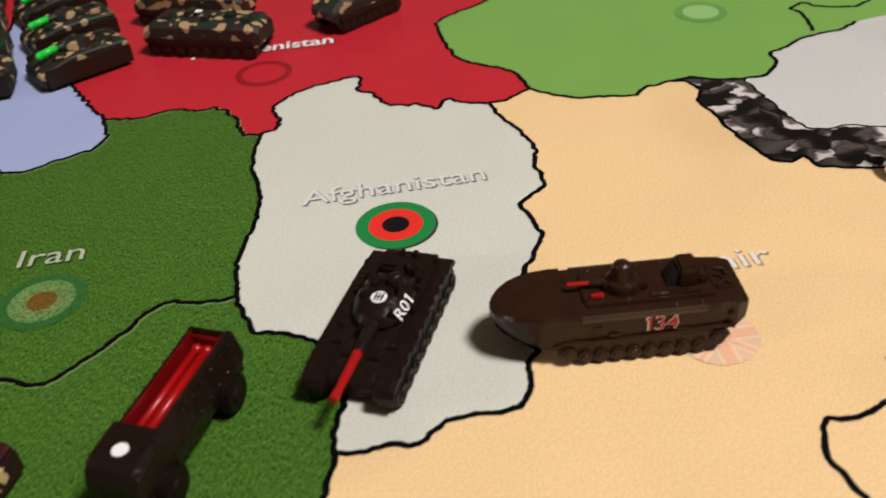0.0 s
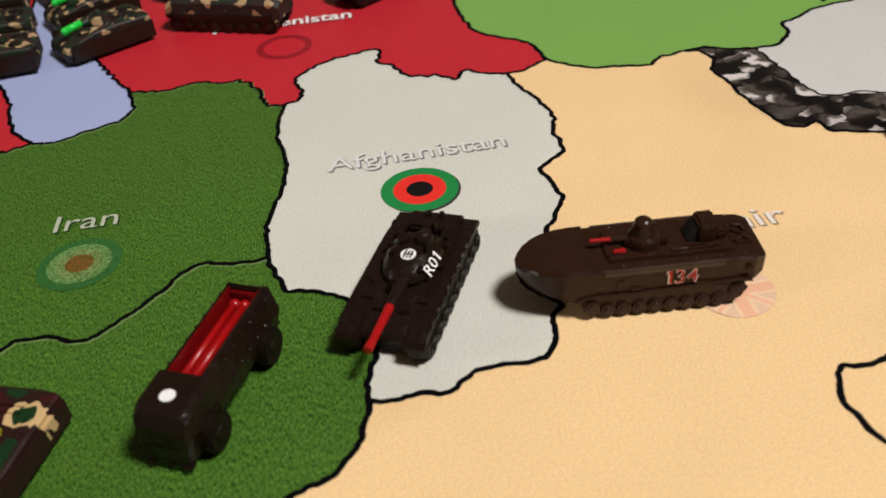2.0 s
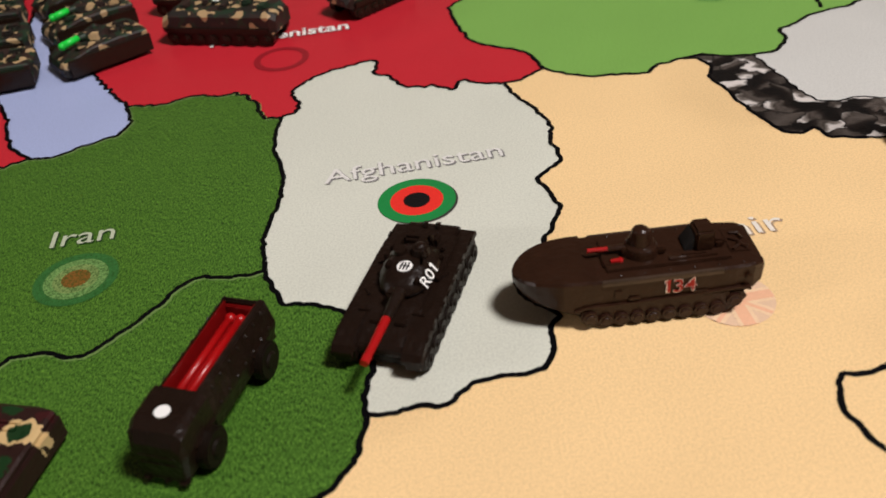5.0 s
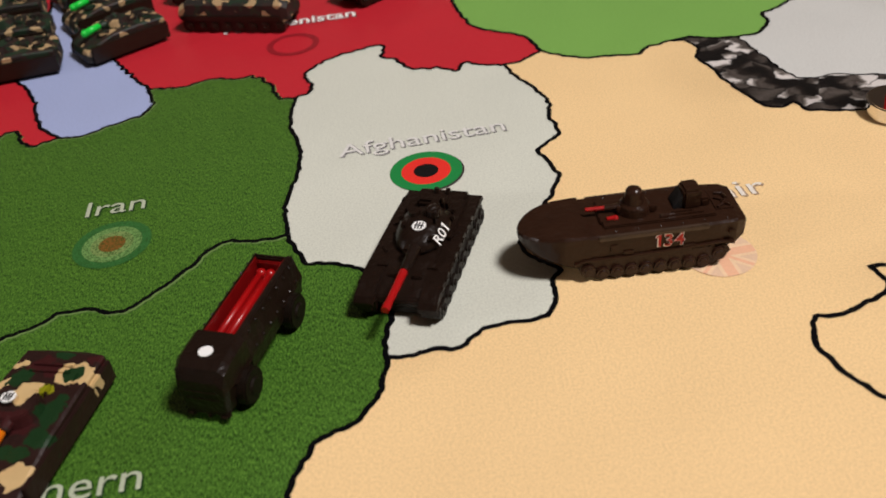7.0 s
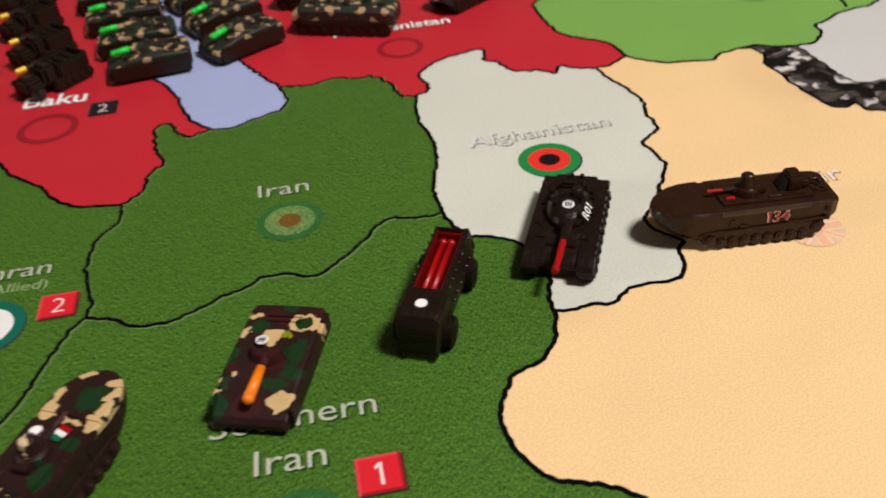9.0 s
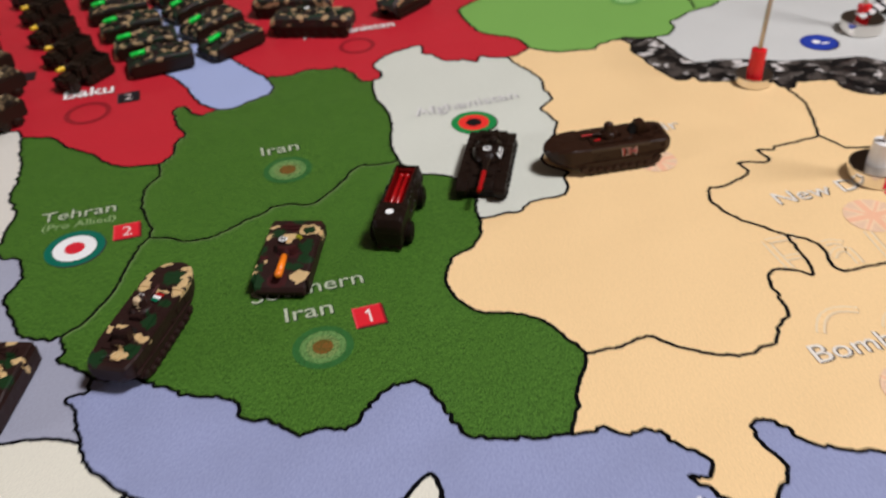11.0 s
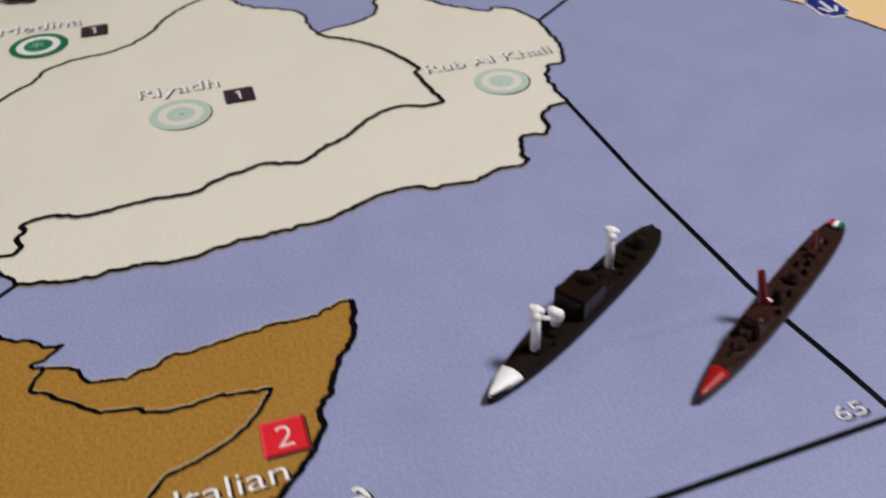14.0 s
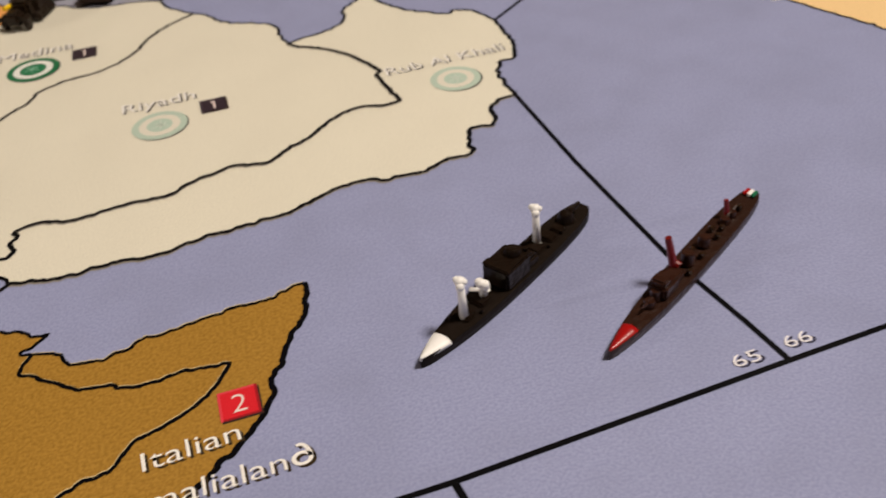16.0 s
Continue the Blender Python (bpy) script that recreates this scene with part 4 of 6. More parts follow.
# ---- toy vehicle materials ----
PLASTIC = dict(specular=0.4, rough=0.28, grain=520.0, amount=0.4, relief=1.0, stain=160.0, stain_amount=0.3)
BROWN = material("dark_brown_plastic", lin(31, 20, 14), **{**PLASTIC, "specular": 0.22, "rough": 0.34, "relief": 1.8})
OLIVE = material("olive_black_plastic", lin(30, 21, 15), **{**PLASTIC, "specular": 0.12, "relief": 1.8})
UMBER = material("umber_plastic", lin(52, 28, 19), **{**PLASTIC, "specular": 0.34, "relief": 2.2})
GLOSSY = material("glossy_umber_plastic", lin(50, 33, 21), **{**PLASTIC, "rough": 0.14})
OLIVE_HULL = material("dull_olive_plastic", lin(28, 20, 14), **{**PLASTIC, "specular": 0.1, "rough": 0.55})
UMBER_HULL = material("dull_umber_plastic", lin(47, 26, 17), **{**PLASTIC, "specular": 0.3, "rough": 0.36, "relief": 1.8})
CHESTNUT = material("chestnut_plastic", lin(48, 29, 19), **{**PLASTIC, "specular": 0.22})
# A paler, grainier plastic than the chestnut hull, for its side rails.
PALER = material("paler_plastic_edge", lin(70, 55, 44), **{**PLASTIC, "rough": 0.4, "amount": 0.6})
SOOT = material("soot_brown_plastic", lin(37, 26, 17), **{**PLASTIC, "specular": 0.3, "rough": 0.4})
TRACK = material("track_plastic", lin(25, 17, 11), **{**PLASTIC, "rough": 0.5, "specular": 0.14})
# Darker red: the masts' own paint, and painted shade inside the lorry bed.
DARK_RED = material("dark_red_and_bed_shade", lin(118, 12, 12), rough=0.3, grain=500.0, amount=0.4, relief=0.2)
RED_PAINT = material("red_enamel", lin(168, 14, 16), rough=0.3, grain=500.0, amount=0.2, relief=0.08)
WHITE_PAINT = material("white_enamel", lin(250, 250, 246), rough=0.45, grain=700.0, amount=0.06, relief=0.3, stain_amount=0.04)
ORANGE_PAINT = material("orange_enamel", lin(252, 132, 12), rough=0.4, amount=0.08)
GREEN_PAINT = material("bright_green_enamel", lin(40, 222, 68), rough=0.4, amount=0.08)
YELLOW_PAINT = material("yellow_enamel", lin(250, 204, 26), rough=0.4, amount=0.08)
FLAG_GREEN = material("flag_green_enamel", lin(14, 112, 78), rough=0.4, amount=0.08)
MAROON_PAINT = material("maroon_enamel", lin(66, 30, 28), rough=0.5, amount=0.15)
# Near-black: dark paint of strokes and stripes, and painted shade at the intake.
DARK = material("dark_paint_and_shade", lin(16, 12, 10), rough=0.8, amount=0.05)
CAMO_FINE = camouflage("fine_camouflage", [lin(30, 26, 19), lin(24, 46, 26), lin(44, 27, 20), lin(180, 152, 110)], 440.0, 0.6)
LOAD = camouflage("tan_load", [lin(60, 48, 34), lin(122, 102, 72), lin(38, 30, 22), lin(184, 162, 122)], 420.0, 0.6)
CHROME = material("nickel_plate", lin(232, 228, 222), rough=0.08, metal=1.0, amount=0.06, relief=0.02, stain_amount=0.05)
STEEL = material("brushed_steel_rod", lin(178, 172, 166), rough=0.16, metal=1.0, amount=0.08, relief=0.03)


def belt(parent, x0, x1, y, w, h, wheels, mat=TRACK, rise=0.0, wheel=None, name="track"):
    """A caterpillar belt round a row of road wheels; the wheels hang under it as pieces of their own."""
    r = h / 2
    outline = []
    for k in range(11):
        a = math.pi / 2 + math.pi * k / 10
        outline.append((x0 + r + r * math.cos(a), r + rise + r * math.sin(a)))
    steps = max(8, int((x1 - x0 - h) / 0.9))
    outline += [(x0 + r + (x1 - x0 - h) * k / steps, 0.0 if rise == 0 else 0.0) for k in range(1, steps)]
    for k in range(11):
        a = -math.pi / 2 + math.pi * k / 10
        outline.append((x1 - r + r * math.cos(a), r + rise + r * math.sin(a)))
    outline += [(x1 - r - (x1 - x0 - h) * k / steps, h + rise) for k in range(1, steps)]
    c = Vector(((x0 + x1) / 2, 0, r))
    bm = bmesh.new()
    rings = []
    for side in (-1, 1):
        ring = []
        for i, (px, pz) in enumerate(outline):
            grow = 1.0 if i % 2 else 0.965
            ring.append((c.x + (px - c.x) * (0.99 + 0.01 * grow), y + side * w / 2, max(0.0, c.z + (pz - c.z) * grow)))
        rings.append(ring)
    loft(bm, rings)
    tr = part(name, bm, mat, parent)
    out = 1 if y > 0 else -1
    wr = wheel or r * 0.62
    for k in range(wheels):
        wx = x0 + r + (x1 - x0 - h) * (k / (wheels - 1) if wheels > 1 else 0.5)
        bm = bmesh.new()
        ya = y + out * (w / 2 - 0.25)
        rod(bm, (wx, ya, wr + 0.25), (wx, ya + out * 0.62, wr + 0.25), wr, wr * 0.94, 14)
        rod(bm, (wx, ya + out * 0.6, wr + 0.25), (wx, ya + out * 0.85, wr + 0.25), wr * 0.4, wr * 0.34, 10)
        part("road_wheel", bm, mat, tr)
    return tr


def raised_belt(parent, y, w, mat):
    """A belt whose sprocket and idler are held clear of the ground; forward along +x."""
    outline = [(8.2, 1.7), (7.8, 2.6), (6.6, 2.9), (-10.6, 3.2), (-12.2, 3.0), (-12.6, 2.2), (-12.0, 1.3), (-10.4, 0.25), (-9.6, 0.0), (5.2, 0.0), (6.3, 0.12), (7.8, 0.9)]
    fine = []
    for a, b in zip(outline, outline[1:] + outline[:1]):
        n = max(1, int(math.dist(a, b) / 0.55))
        fine += [(a[0] + (b[0] - a[0]) * k / n, a[1] + (b[1] - a[1]) * k / n) for k in range(n)]
    bm = bmesh.new()
    rings = []
    for side in (-1, 1):
        ring = []
        for i, (px, pz) in enumerate(fine):
            deep = 0.0 if i % 2 else 0.12
            ring.append((px * (1 - 0.06 * deep), y + side * w / 2, max(0.0, 1.5 + (pz - 1.5) * (1 - 0.5 * deep))))
        rings.append(ring)
    loft(bm, rings)
    tr = part("track", bm, mat, parent)
    out = 1 if y > 0 else -1
    for wx, wz, wr in [(6.9, 1.6, 1.0), (-11.0, 1.95, 1.0)] + [(-8.9 + 1.98 * k, 1.02, 0.95) for k in range(8)]:
        bm = bmesh.new()
        ya = y + out * (w / 2 - 0.25)
        rod(bm, (wx, ya, wz), (wx, ya + out * 0.62, wz), wr, wr * 0.94, 14)
        rod(bm, (wx, ya + out * 0.6, wz), (wx, ya + out * 0.8, wz), wr * 0.62, wr * 0.55, 12)
        part("road_wheel", bm, mat, tr)
    return tr


def bumps(bm, places, r=0.16):
    for p in places:
        bmesh.ops.create_icosphere(bm, subdivisions=1, radius=r, matrix=Matrix.Translation(p))


def emblem(parent, x, y, z, r, tilt=(0, 0), bars=True):
    """A white disc with dark strokes."""
    bm = bmesh.new()
    rod(bm, (x, y, z), (x + tilt[0], y + tilt[1], z + 0.12), r, r, 20)
    d = part("emblem_disc", bm, WHITE_PAINT, parent, "small white disc with dark strokes")
    if bars:
        bm = bmesh.new()
        for k in (-1, 0, 1):
            box(bm, x + tilt[0], y + 0.42 * r * k + tilt[1], z + 0.12, 1.35 * r, 0.2 * r, 0.06)
        box(bm, x + tilt[0], y + tilt[1], z + 0.12, 0.16 * r, 1.3 * r, 0.07)
        part("emblem_strokes", bm, DARK, d)
    return d


def amphibious_tank(label, x, y, turn, mat, gun_mat, number="", group=""):
    """A boat-hulled landing tank: bow along +x."""
    t = thing("amphibious_tank", label, "toy tank", x, y, 0.15, turn, group)
    bm = bmesh.new()
    rings = []
    for px, hw, lo, hi in ((-15.0, 3.2, 4.4, 5.8), (-14.6, 3.8, 3.7, 6.4), (-13.4, 4.35, 3.0, 6.65), (-11.0, 4.65, 2.4, 6.7), (-4.0, 4.7, 2.2, 6.7), (4.0, 4.7, 2.2, 6.7), (6.9, 4.7, 2.2, 6.7)):
        rings.append([(px, -hw * 0.62, max(0.9, lo - 1.0)), (px, hw * 0.62, max(0.9, lo - 1.0)), (px, hw * 0.97, lo), (px, hw, hi - 0.3), (px, hw - 0.3, hi), (px, -hw + 0.3, hi), (px, -hw, hi - 0.3), (px, -hw * 0.97, lo)])
    loft(bm, rings)
    bmesh.ops.bevel(bm, geom=[e for e in bm.edges if e.calc_face_angle(0) > 0.6], offset=0.16, segments=2, affect="EDGES")
    part("hull", bm, mat, t)
    # the bow float: a blunt rounded deck over a sloping chin
    bm = bmesh.new()
    rings = []
    for px, hw, lo, hi in ((6.6, 4.82, 2.0, 6.95), (8.2, 4.82, 2.0, 6.95), (10.0, 4.7, 2.6, 6.9), (11.8, 4.3, 3.3, 6.8), (13.3, 3.65, 4.0, 6.65), (14.5, 2.75, 4.6, 6.45), (15.3, 1.7, 5.0, 6.25), (15.75, 0.6, 5.3, 6.05)):
        chin = max(0.7, lo - 1.3 * min(1.0, hw / 3.5))
        rings.append([(px, -hw * 0.6, chin), (px, hw * 0.6, chin), (px, hw * 0.96, lo), (px, hw, hi - 0.3), (px, hw - min(0.3, hw * 0.3), hi), (px, -hw + min(0.3, hw * 0.3), hi), (px, -hw, hi - 0.3), (px, -hw * 0.96, lo)])
    loft(bm, rings)
    bmesh.ops.bevel(bm, geom=[e for e in bm.edges if e.calc_face_angle(0) > 0.7], offset=0.12, segments=2, affect="EDGES")
    part("bow_float", bm, mat, t)
    bm = bmesh.new()
    box(bm, -3.2, 0, 6.6, 15.4, 6.2, 0.42, 0.15)
    box(bm, 3.4, 0.3, 6.6, 2.6, 3.8, 0.5, 0.15)
    box(bm, 2.6, 2.4, 6.6, 1.2, 0.9, 0.34, 0.12)
    part("superstructure", bm, mat, t)
    for s in (-1, 1):
        raised_belt(t, s * 3.95, 1.7, UMBER_HULL if mat is CHESTNUT else mat)
        bm = bmesh.new()
        loft(bm, [[(px, s * 3.6, z), (px, s * 4.95, z), (px, s * 4.95, z + 0.28), (px, s * 3.6, z + 0.34)][::s] for px, z in ((-13.0, 3.2), (-11.6, 3.5), (-4.0, 3.1), (3.0, 2.95), (7.4, 2.95), (8.8, 2.5))])
        part("fender", bm, mat, t)
        bm = bmesh.new()
        box(bm, -2.0, s * 4.72, 5.95, 14.8, 0.22, 0.62, 0.08)
        box(bm, -2.0, s * 4.55, 6.5, 14.8, 0.5, 0.2, 0.06)
        part("side_rail", bm, PALER if mat is CHESTNUT else mat, t, "paler rail" if mat is CHESTNUT else "")
        bm = bmesh.new()
        for px, pz, w, h in ((3.4, 4.0, 0.9, 1.2), (1.4, 3.5, 1.4, 0.5), (-6.8, 3.5, 1.8, 0.4), (-12.6, 4.6, 0.8, 0.8)):
            box(bm, px, s * 4.72, pz, w, 0.22, h, 0.06)
        part("side_fittings", bm, mat, t)
    bm = bmesh.new()
    rod(bm, (-0.4, 0, 6.9), (-0.4, 0, 8.0), 2.25, 2.1, 22)
    rod(bm, (-0.4, 0, 8.0), (-0.4, 0, 8.4), 2.1, 1.7, 22)
    bmesh.ops.bevel(bm, geom=[e for e in bm.edges if e.calc_face_angle(0) > 0.6], offset=0.12, segments=2, affect="EDGES")
    box(bm, 1.5, 0, 7.2, 1.3, 1.6, 0.85, 0.14)
    box(bm, -2.6, 0, 7.1, 1.3, 2.4, 0.9, 0.16)
    turret = part("turret", bm, mat, t)
    bm = bmesh.new()
    rod(bm, (-0.3, 0, 8.3), (-0.3, 0, 9.0), 1.4, 1.25, 20)
    rod(bm, (-0.3, 0, 9.0), (-0.3, 0, 10.0), 1.22, 1.12, 20)
    bmesh.ops.create_uvsphere(bm, u_segments=18, v_segments=10, radius=1.14, matrix=Matrix.Translation((-0.3, 0, 9.95)) @ Matrix.Diagonal((1, 1, 0.55, 1)))
    part("cupola", bm, mat, turret)
    bm = bmesh.new()
    rod(bm, (1.6, -0.1, 7.75), (3.7, -0.1, 7.8), 0.46, 0.4, 12)
    part("gun_sleeve", bm, mat, turret)
    bm = bmesh.new()
    rod(bm, (3.5, -0.1, 7.8), (6.3, -0.1, 7.85), 0.3, 0.28, 12)
    part("gun", bm, gun_mat, turret, "painted gun barrel")
    bm = bmesh.new()
    rod(bm, (2.5, 1.5, 7.15), (3.7, 1.55, 7.15), 0.34, 0.26, 10)
    bmesh.ops.create_uvsphere(bm, u_segments=10, v_segments=6, radius=0.42, matrix=Matrix.Translation((2.5, 1.5, 7.1)))
    part("hull_gun", bm, gun_mat, t, "painted hull gun")
    bm = bmesh.new()
    box(bm, -8.1, -0.3, 6.9, 2.6, 3.3, 2.75, 0.3, taper=(0.92, 0.9))
    box(bm, -9.9, -0.2, 6.8, 1.4, 2.6, 1.3, 0.3)
    stack = part("air_intake", bm, mat, t)
    # A solid near-black wedge; its colour stands in for shade in the intake.
    bm = bmesh.new()
    loft(bm, [[(px, -1.6, 7.02), (px, 1.0, 7.02), (px, 1.0, z), (px, -1.6, z)] for px, z in ((-6.75, 9.0), (-5.6, 7.2))][::-1])
    part("opening_shade", bm, DARK, stack)
    bm = bmesh.new()
    box(bm, -7.0, 2.3, 6.95, 4.6, 0.35, 0.3, 0.08)
    box(bm, -6.6, 1.7, 6.95, 3.0, 0.25, 0.25, 0.06)
    rod(bm, (-3.4, 2.3, 7.1), (-5.4, 2.3, 7.1), 0.28, 0.28, 8)
    part("deck_tools", bm, mat, t)
    bm = bmesh.new()
    box(bm, -12.4, -0.4, 6.6, 2.6, 4.6, 0.22, 0.1)
    for a, b in (((-11.5, 1.6), (-12.9, 0.5)), ((-13.3, 1.5), (-12.4, 0.4)), ((-11.6, -0.6), (-12.8, 0.2)), ((-13.2, -1.4), (-12.0, -1.6)), ((-13.2, -0.3), (-12.9, -1.6))):
        rod(bm, (*a, 6.95), (*b, 6.95), 0.22, 0.2, 6)
    part("engine_hatch", bm, mat, t)
    bm = bmesh.new()
    bumps(bm, [(px, s * 3.9, 6.72) for s in (-1, 1) for px in (-12, -9, -6, -3, 0, 3)])
    part("rivets", bm, mat, t)
    if number:
        base = Matrix.Translation((-2.3, 4.74, 4.1)) @ Matrix.Rotation(math.pi, 4, "Z") @ Matrix.Rotation(math.pi / 2, 4, "X")
        lettering("number_edge", number, 0, 0, 4.0, mat=WHITE_PAINT, shade=None, parent=t, height=2.05, bold=0.018, basis=base @ Matrix.Translation((-0.12, -0.08, 0.05)), label="white edge of the number")
        lettering("hull_number", number, 0, 0, 3.8, mat=RED_PAINT, shade=None, parent=t, height=1.86, bold=0.004, basis=base @ Matrix.Translation((0, 0, 0.09)), label="red hull number edged in white")
    return t


def heavy_tank(x, y, turn):
    """A slab-sided tank with a long barrel; forward along +x."""
    t = thing("heavy_tank", "dark brown plastic toy tank with a red tipped gun barrel", "toy tank", x, y, 0.15, turn)
    bm = bmesh.new()
    loft(bm, [[(px, -3.6, lo), (px, 3.6, lo), (px, 3.6, hi), (px, -3.6, hi)] for px, lo, hi in ((-12.2, 2.0, 4.2), (-11.4, 1.0, 4.7), (4.5, 1.0, 4.6), (9.6, 1.5, 3.0), (10.0, 2.1, 2.5))])
    bmesh.ops.bevel(bm, geom=list(bm.edges), offset=0.15, segments=2, affect="EDGES")
    part("hull", bm, BROWN, t)
    for s in (-1, 1):
        belt(t, -11.8, 10.6, s * 4.45, 2.4, 3.4, 9, wheel=1.25)
        bm = bmesh.new()
        loft(bm, [[(px, s * 4.45 - 1.45, z), (px, s * 4.45 + 1.35, z), (px, s * 4.45 + 1.2, z + 0.55), (px, s * 4.45 - 1.4, z + 0.55)] for px, z in ((-12.2, 3.1), (-6, 3.75), (5.6, 3.75), (8.4, 3.55), (10.6, 2.9), (11.2, 2.2))])
        box(bm, 10.0, s * 4.45, 0.9, 2.2, 2.9, 2.3, 0.5)
        fender = part("fender", bm, BROWN, t)
        for px in (-8.5, -4.6, -0.7, 3.2):
            bm = bmesh.new()
            box(bm, px, s * 5.6, 1.5, 3.7, 0.3, 2.5, 0.1)
            part("skirt_plate", bm, TRACK, fender)
        bm = bmesh.new()
        for k in range(10):
            box(bm, -9.4 + 2.0 * k, s * 5.8, 3.9, 0.9, 0.22, 0.3, 0.06)
        part("skirt_bolts", bm, BROWN, fender)
    bm = bmesh.new()
    box(bm, -5.0, 0, 4.4, 8.6, 8.4, 0.5, 0.12)
    box(bm, 6.2, 1.6, 3.75, 1.6, 1.6, 0.5, 0.15)
    box(bm, 6.2, -1.6, 3.75, 1.6, 1.6, 0.5, 0.15)
    part("upper_deck", bm, BROWN, t)
    bm = bmesh.new()
    box(bm, 7.6, 0, 0.25, 4.2, 6.4, 1.9, 0.4)
    part("lower_plate", bm, TRACK, t)
    bm = bmesh.new()
    oval = []
    for k in range(18):
        c, s = math.cos(2 * math.pi * k / 18), math.sin(2 * math.pi * k / 18)
        oval.append((5.2 * math.copysign(abs(c) ** 0.8, c), (3.9 - 0.5 * c) * math.copysign(abs(s) ** 0.75, s)))
    loft(bm, [[(px * a - 1.5, py * a, z) for px, py in oval] for a, z in ((0.86, 4.6), (0.94, 5.0), (0.93, 5.5), (0.74, 6.25), (0.56, 6.75), (0.4, 6.95), (0.16, 7.0))])
    turret = part("turret", bm, BROWN, t, smooth=True)
    bm = bmesh.new()
    box(bm, -6.9, 0, 5.0, 2.2, 4.6, 1.7, 0.4)
    for px, py in ((-5.4, 3.3), (-3.9, 3.6), (-4.8, -3.4), (-3.0, -3.6)):
        box(bm, px, py, 5.4, 0.9, 0.7, 0.7, 0.2)
    rod(bm, (-6.0, 1.6, 6.6), (-6.0, 1.6, 7.4), 0.4, 0.3, 8)
    part("turret_bustle", bm, BROWN, turret)
    bm = bmesh.new()
    rod(bm, (-2.9, 1.3, 6.9), (-2.9, 1.3, 7.9), 1.25, 1.1, 16)
    bmesh.ops.create_uvsphere(bm, u_segments=12, v_segments=6, radius=0.8, matrix=Matrix.Translation((-2.9, 1.3, 7.9)) @ Matrix.Diagonal((1, 1, 0.5, 1)))
    rod(bm, (-2.3, 1.9, 7.7), (-0.8, 2.6, 7.9), 0.26, 0.2, 8)
    rod(bm, (-4.9, 0.9, 6.6), (-4.9, 0.9, 7.5), 0.7, 0.55, 12)
    rod(bm, (-2.6, -1.4, 7.0), (-2.6, -1.4, 7.5), 0.95, 0.85, 14)
    box(bm, -0.2, -2.2, 6.5, 1.3, 0.6, 0.7, 0.2)
    box(bm, 1.6, 2.2, 6.1, 1.0, 0.7, 0.6, 0.2)
    part("cupola", bm, BROWN, turret)
    bm = bmesh.new()
    box(bm, 4.0, 0.2, 5.2, 1.6, 2.2, 1.4, 0.3)
    rod(bm, (3.6, 0.6, 6.1), (8.0, 0.5, 5.9), 0.9, 0.6, 14)
    part("gun_mantlet", bm, BROWN, turret)
    bm = bmesh.new()
    rod(bm, (7.3, 0.5, 5.9), (14.0, 0.3, 5.5), 0.6, 0.48, 14)
    rod(bm, (13.6, 0.3, 5.52), (14.7, 0.25, 5.45), 0.56, 0.54, 14)
    gun = part("gun_barrel", bm, RED_PAINT, turret, "red painted gun barrel")
    bm = bmesh.new()
    for px, py, r in ((-7.6, 1.8, 0.9), (-7.6, -1.8, 0.9), (-9.6, 0, 0.7)):
        rod(bm, (px, py, 4.8), (px, py, 5.05), r, r * 0.9, 14)
    box(bm, -8.8, 3.0, 4.6, 1.8, 0.5, 0.35, 0.08)
    rod(bm, (-10.6, -0.9, 4.2), (-10.9, -0.9, 5.4), 0.4, 0.35, 8)
    rod(bm, (-10.6, 0.9, 4.2), (-10.9, 0.9, 5.4), 0.4, 0.35, 8)
    part("engine_fittings", bm, BROWN, t)
    bm = bmesh.new()
    for px, py in ((5.2, 3.4), (2.2, -4.4), (-2, 4.4), (-3.5, -4.4), (5.4, -3.6)):
        box(bm, px, py, 4.25, 1.5, 0.4, 0.3, 0.08, turn=Matrix.Rotation(0.3 * px, 4, "Z"))
    part("stowage", bm, BROWN, t)
    emblem(turret, 0.0, 0.1, 6.92, 1.0)
    base = Matrix.Translation((1.9, 3.62, 5.56)) @ Matrix.Rotation(radians(176), 4, "Z") @ Matrix.Rotation(radians(46), 4, "X")
    lettering("turret_number", "R01", 0, 0, 3.5, mat=WHITE_PAINT, shade=None, parent=turret, height=1.45, bold=0.006, basis=base, label="white turret number")
    return t


def wheel_piece(parent, x, y, r, w, mat=TRACK):
    out = 1 if y > 0 else -1
    bm = bmesh.new()
    rod(bm, (x, y - w / 2, r), (x, y + w / 2, r), r, r, 20)
    bmesh.ops.bevel(bm, geom=[e for e in bm.edges if e.calc_face_angle(0) > 1.0], offset=0.22, segments=2, affect="EDGES")
    tyre = part("wheel", bm, mat, parent)
    bm = bmesh.new()
    rod(bm, (x, y + out * w * 0.42, r), (x, y + out * (w * 0.5 + 0.25), r), r * 0.55, r * 0.4, 14)
    part("hub", bm, mat, tyre)
    return tyre


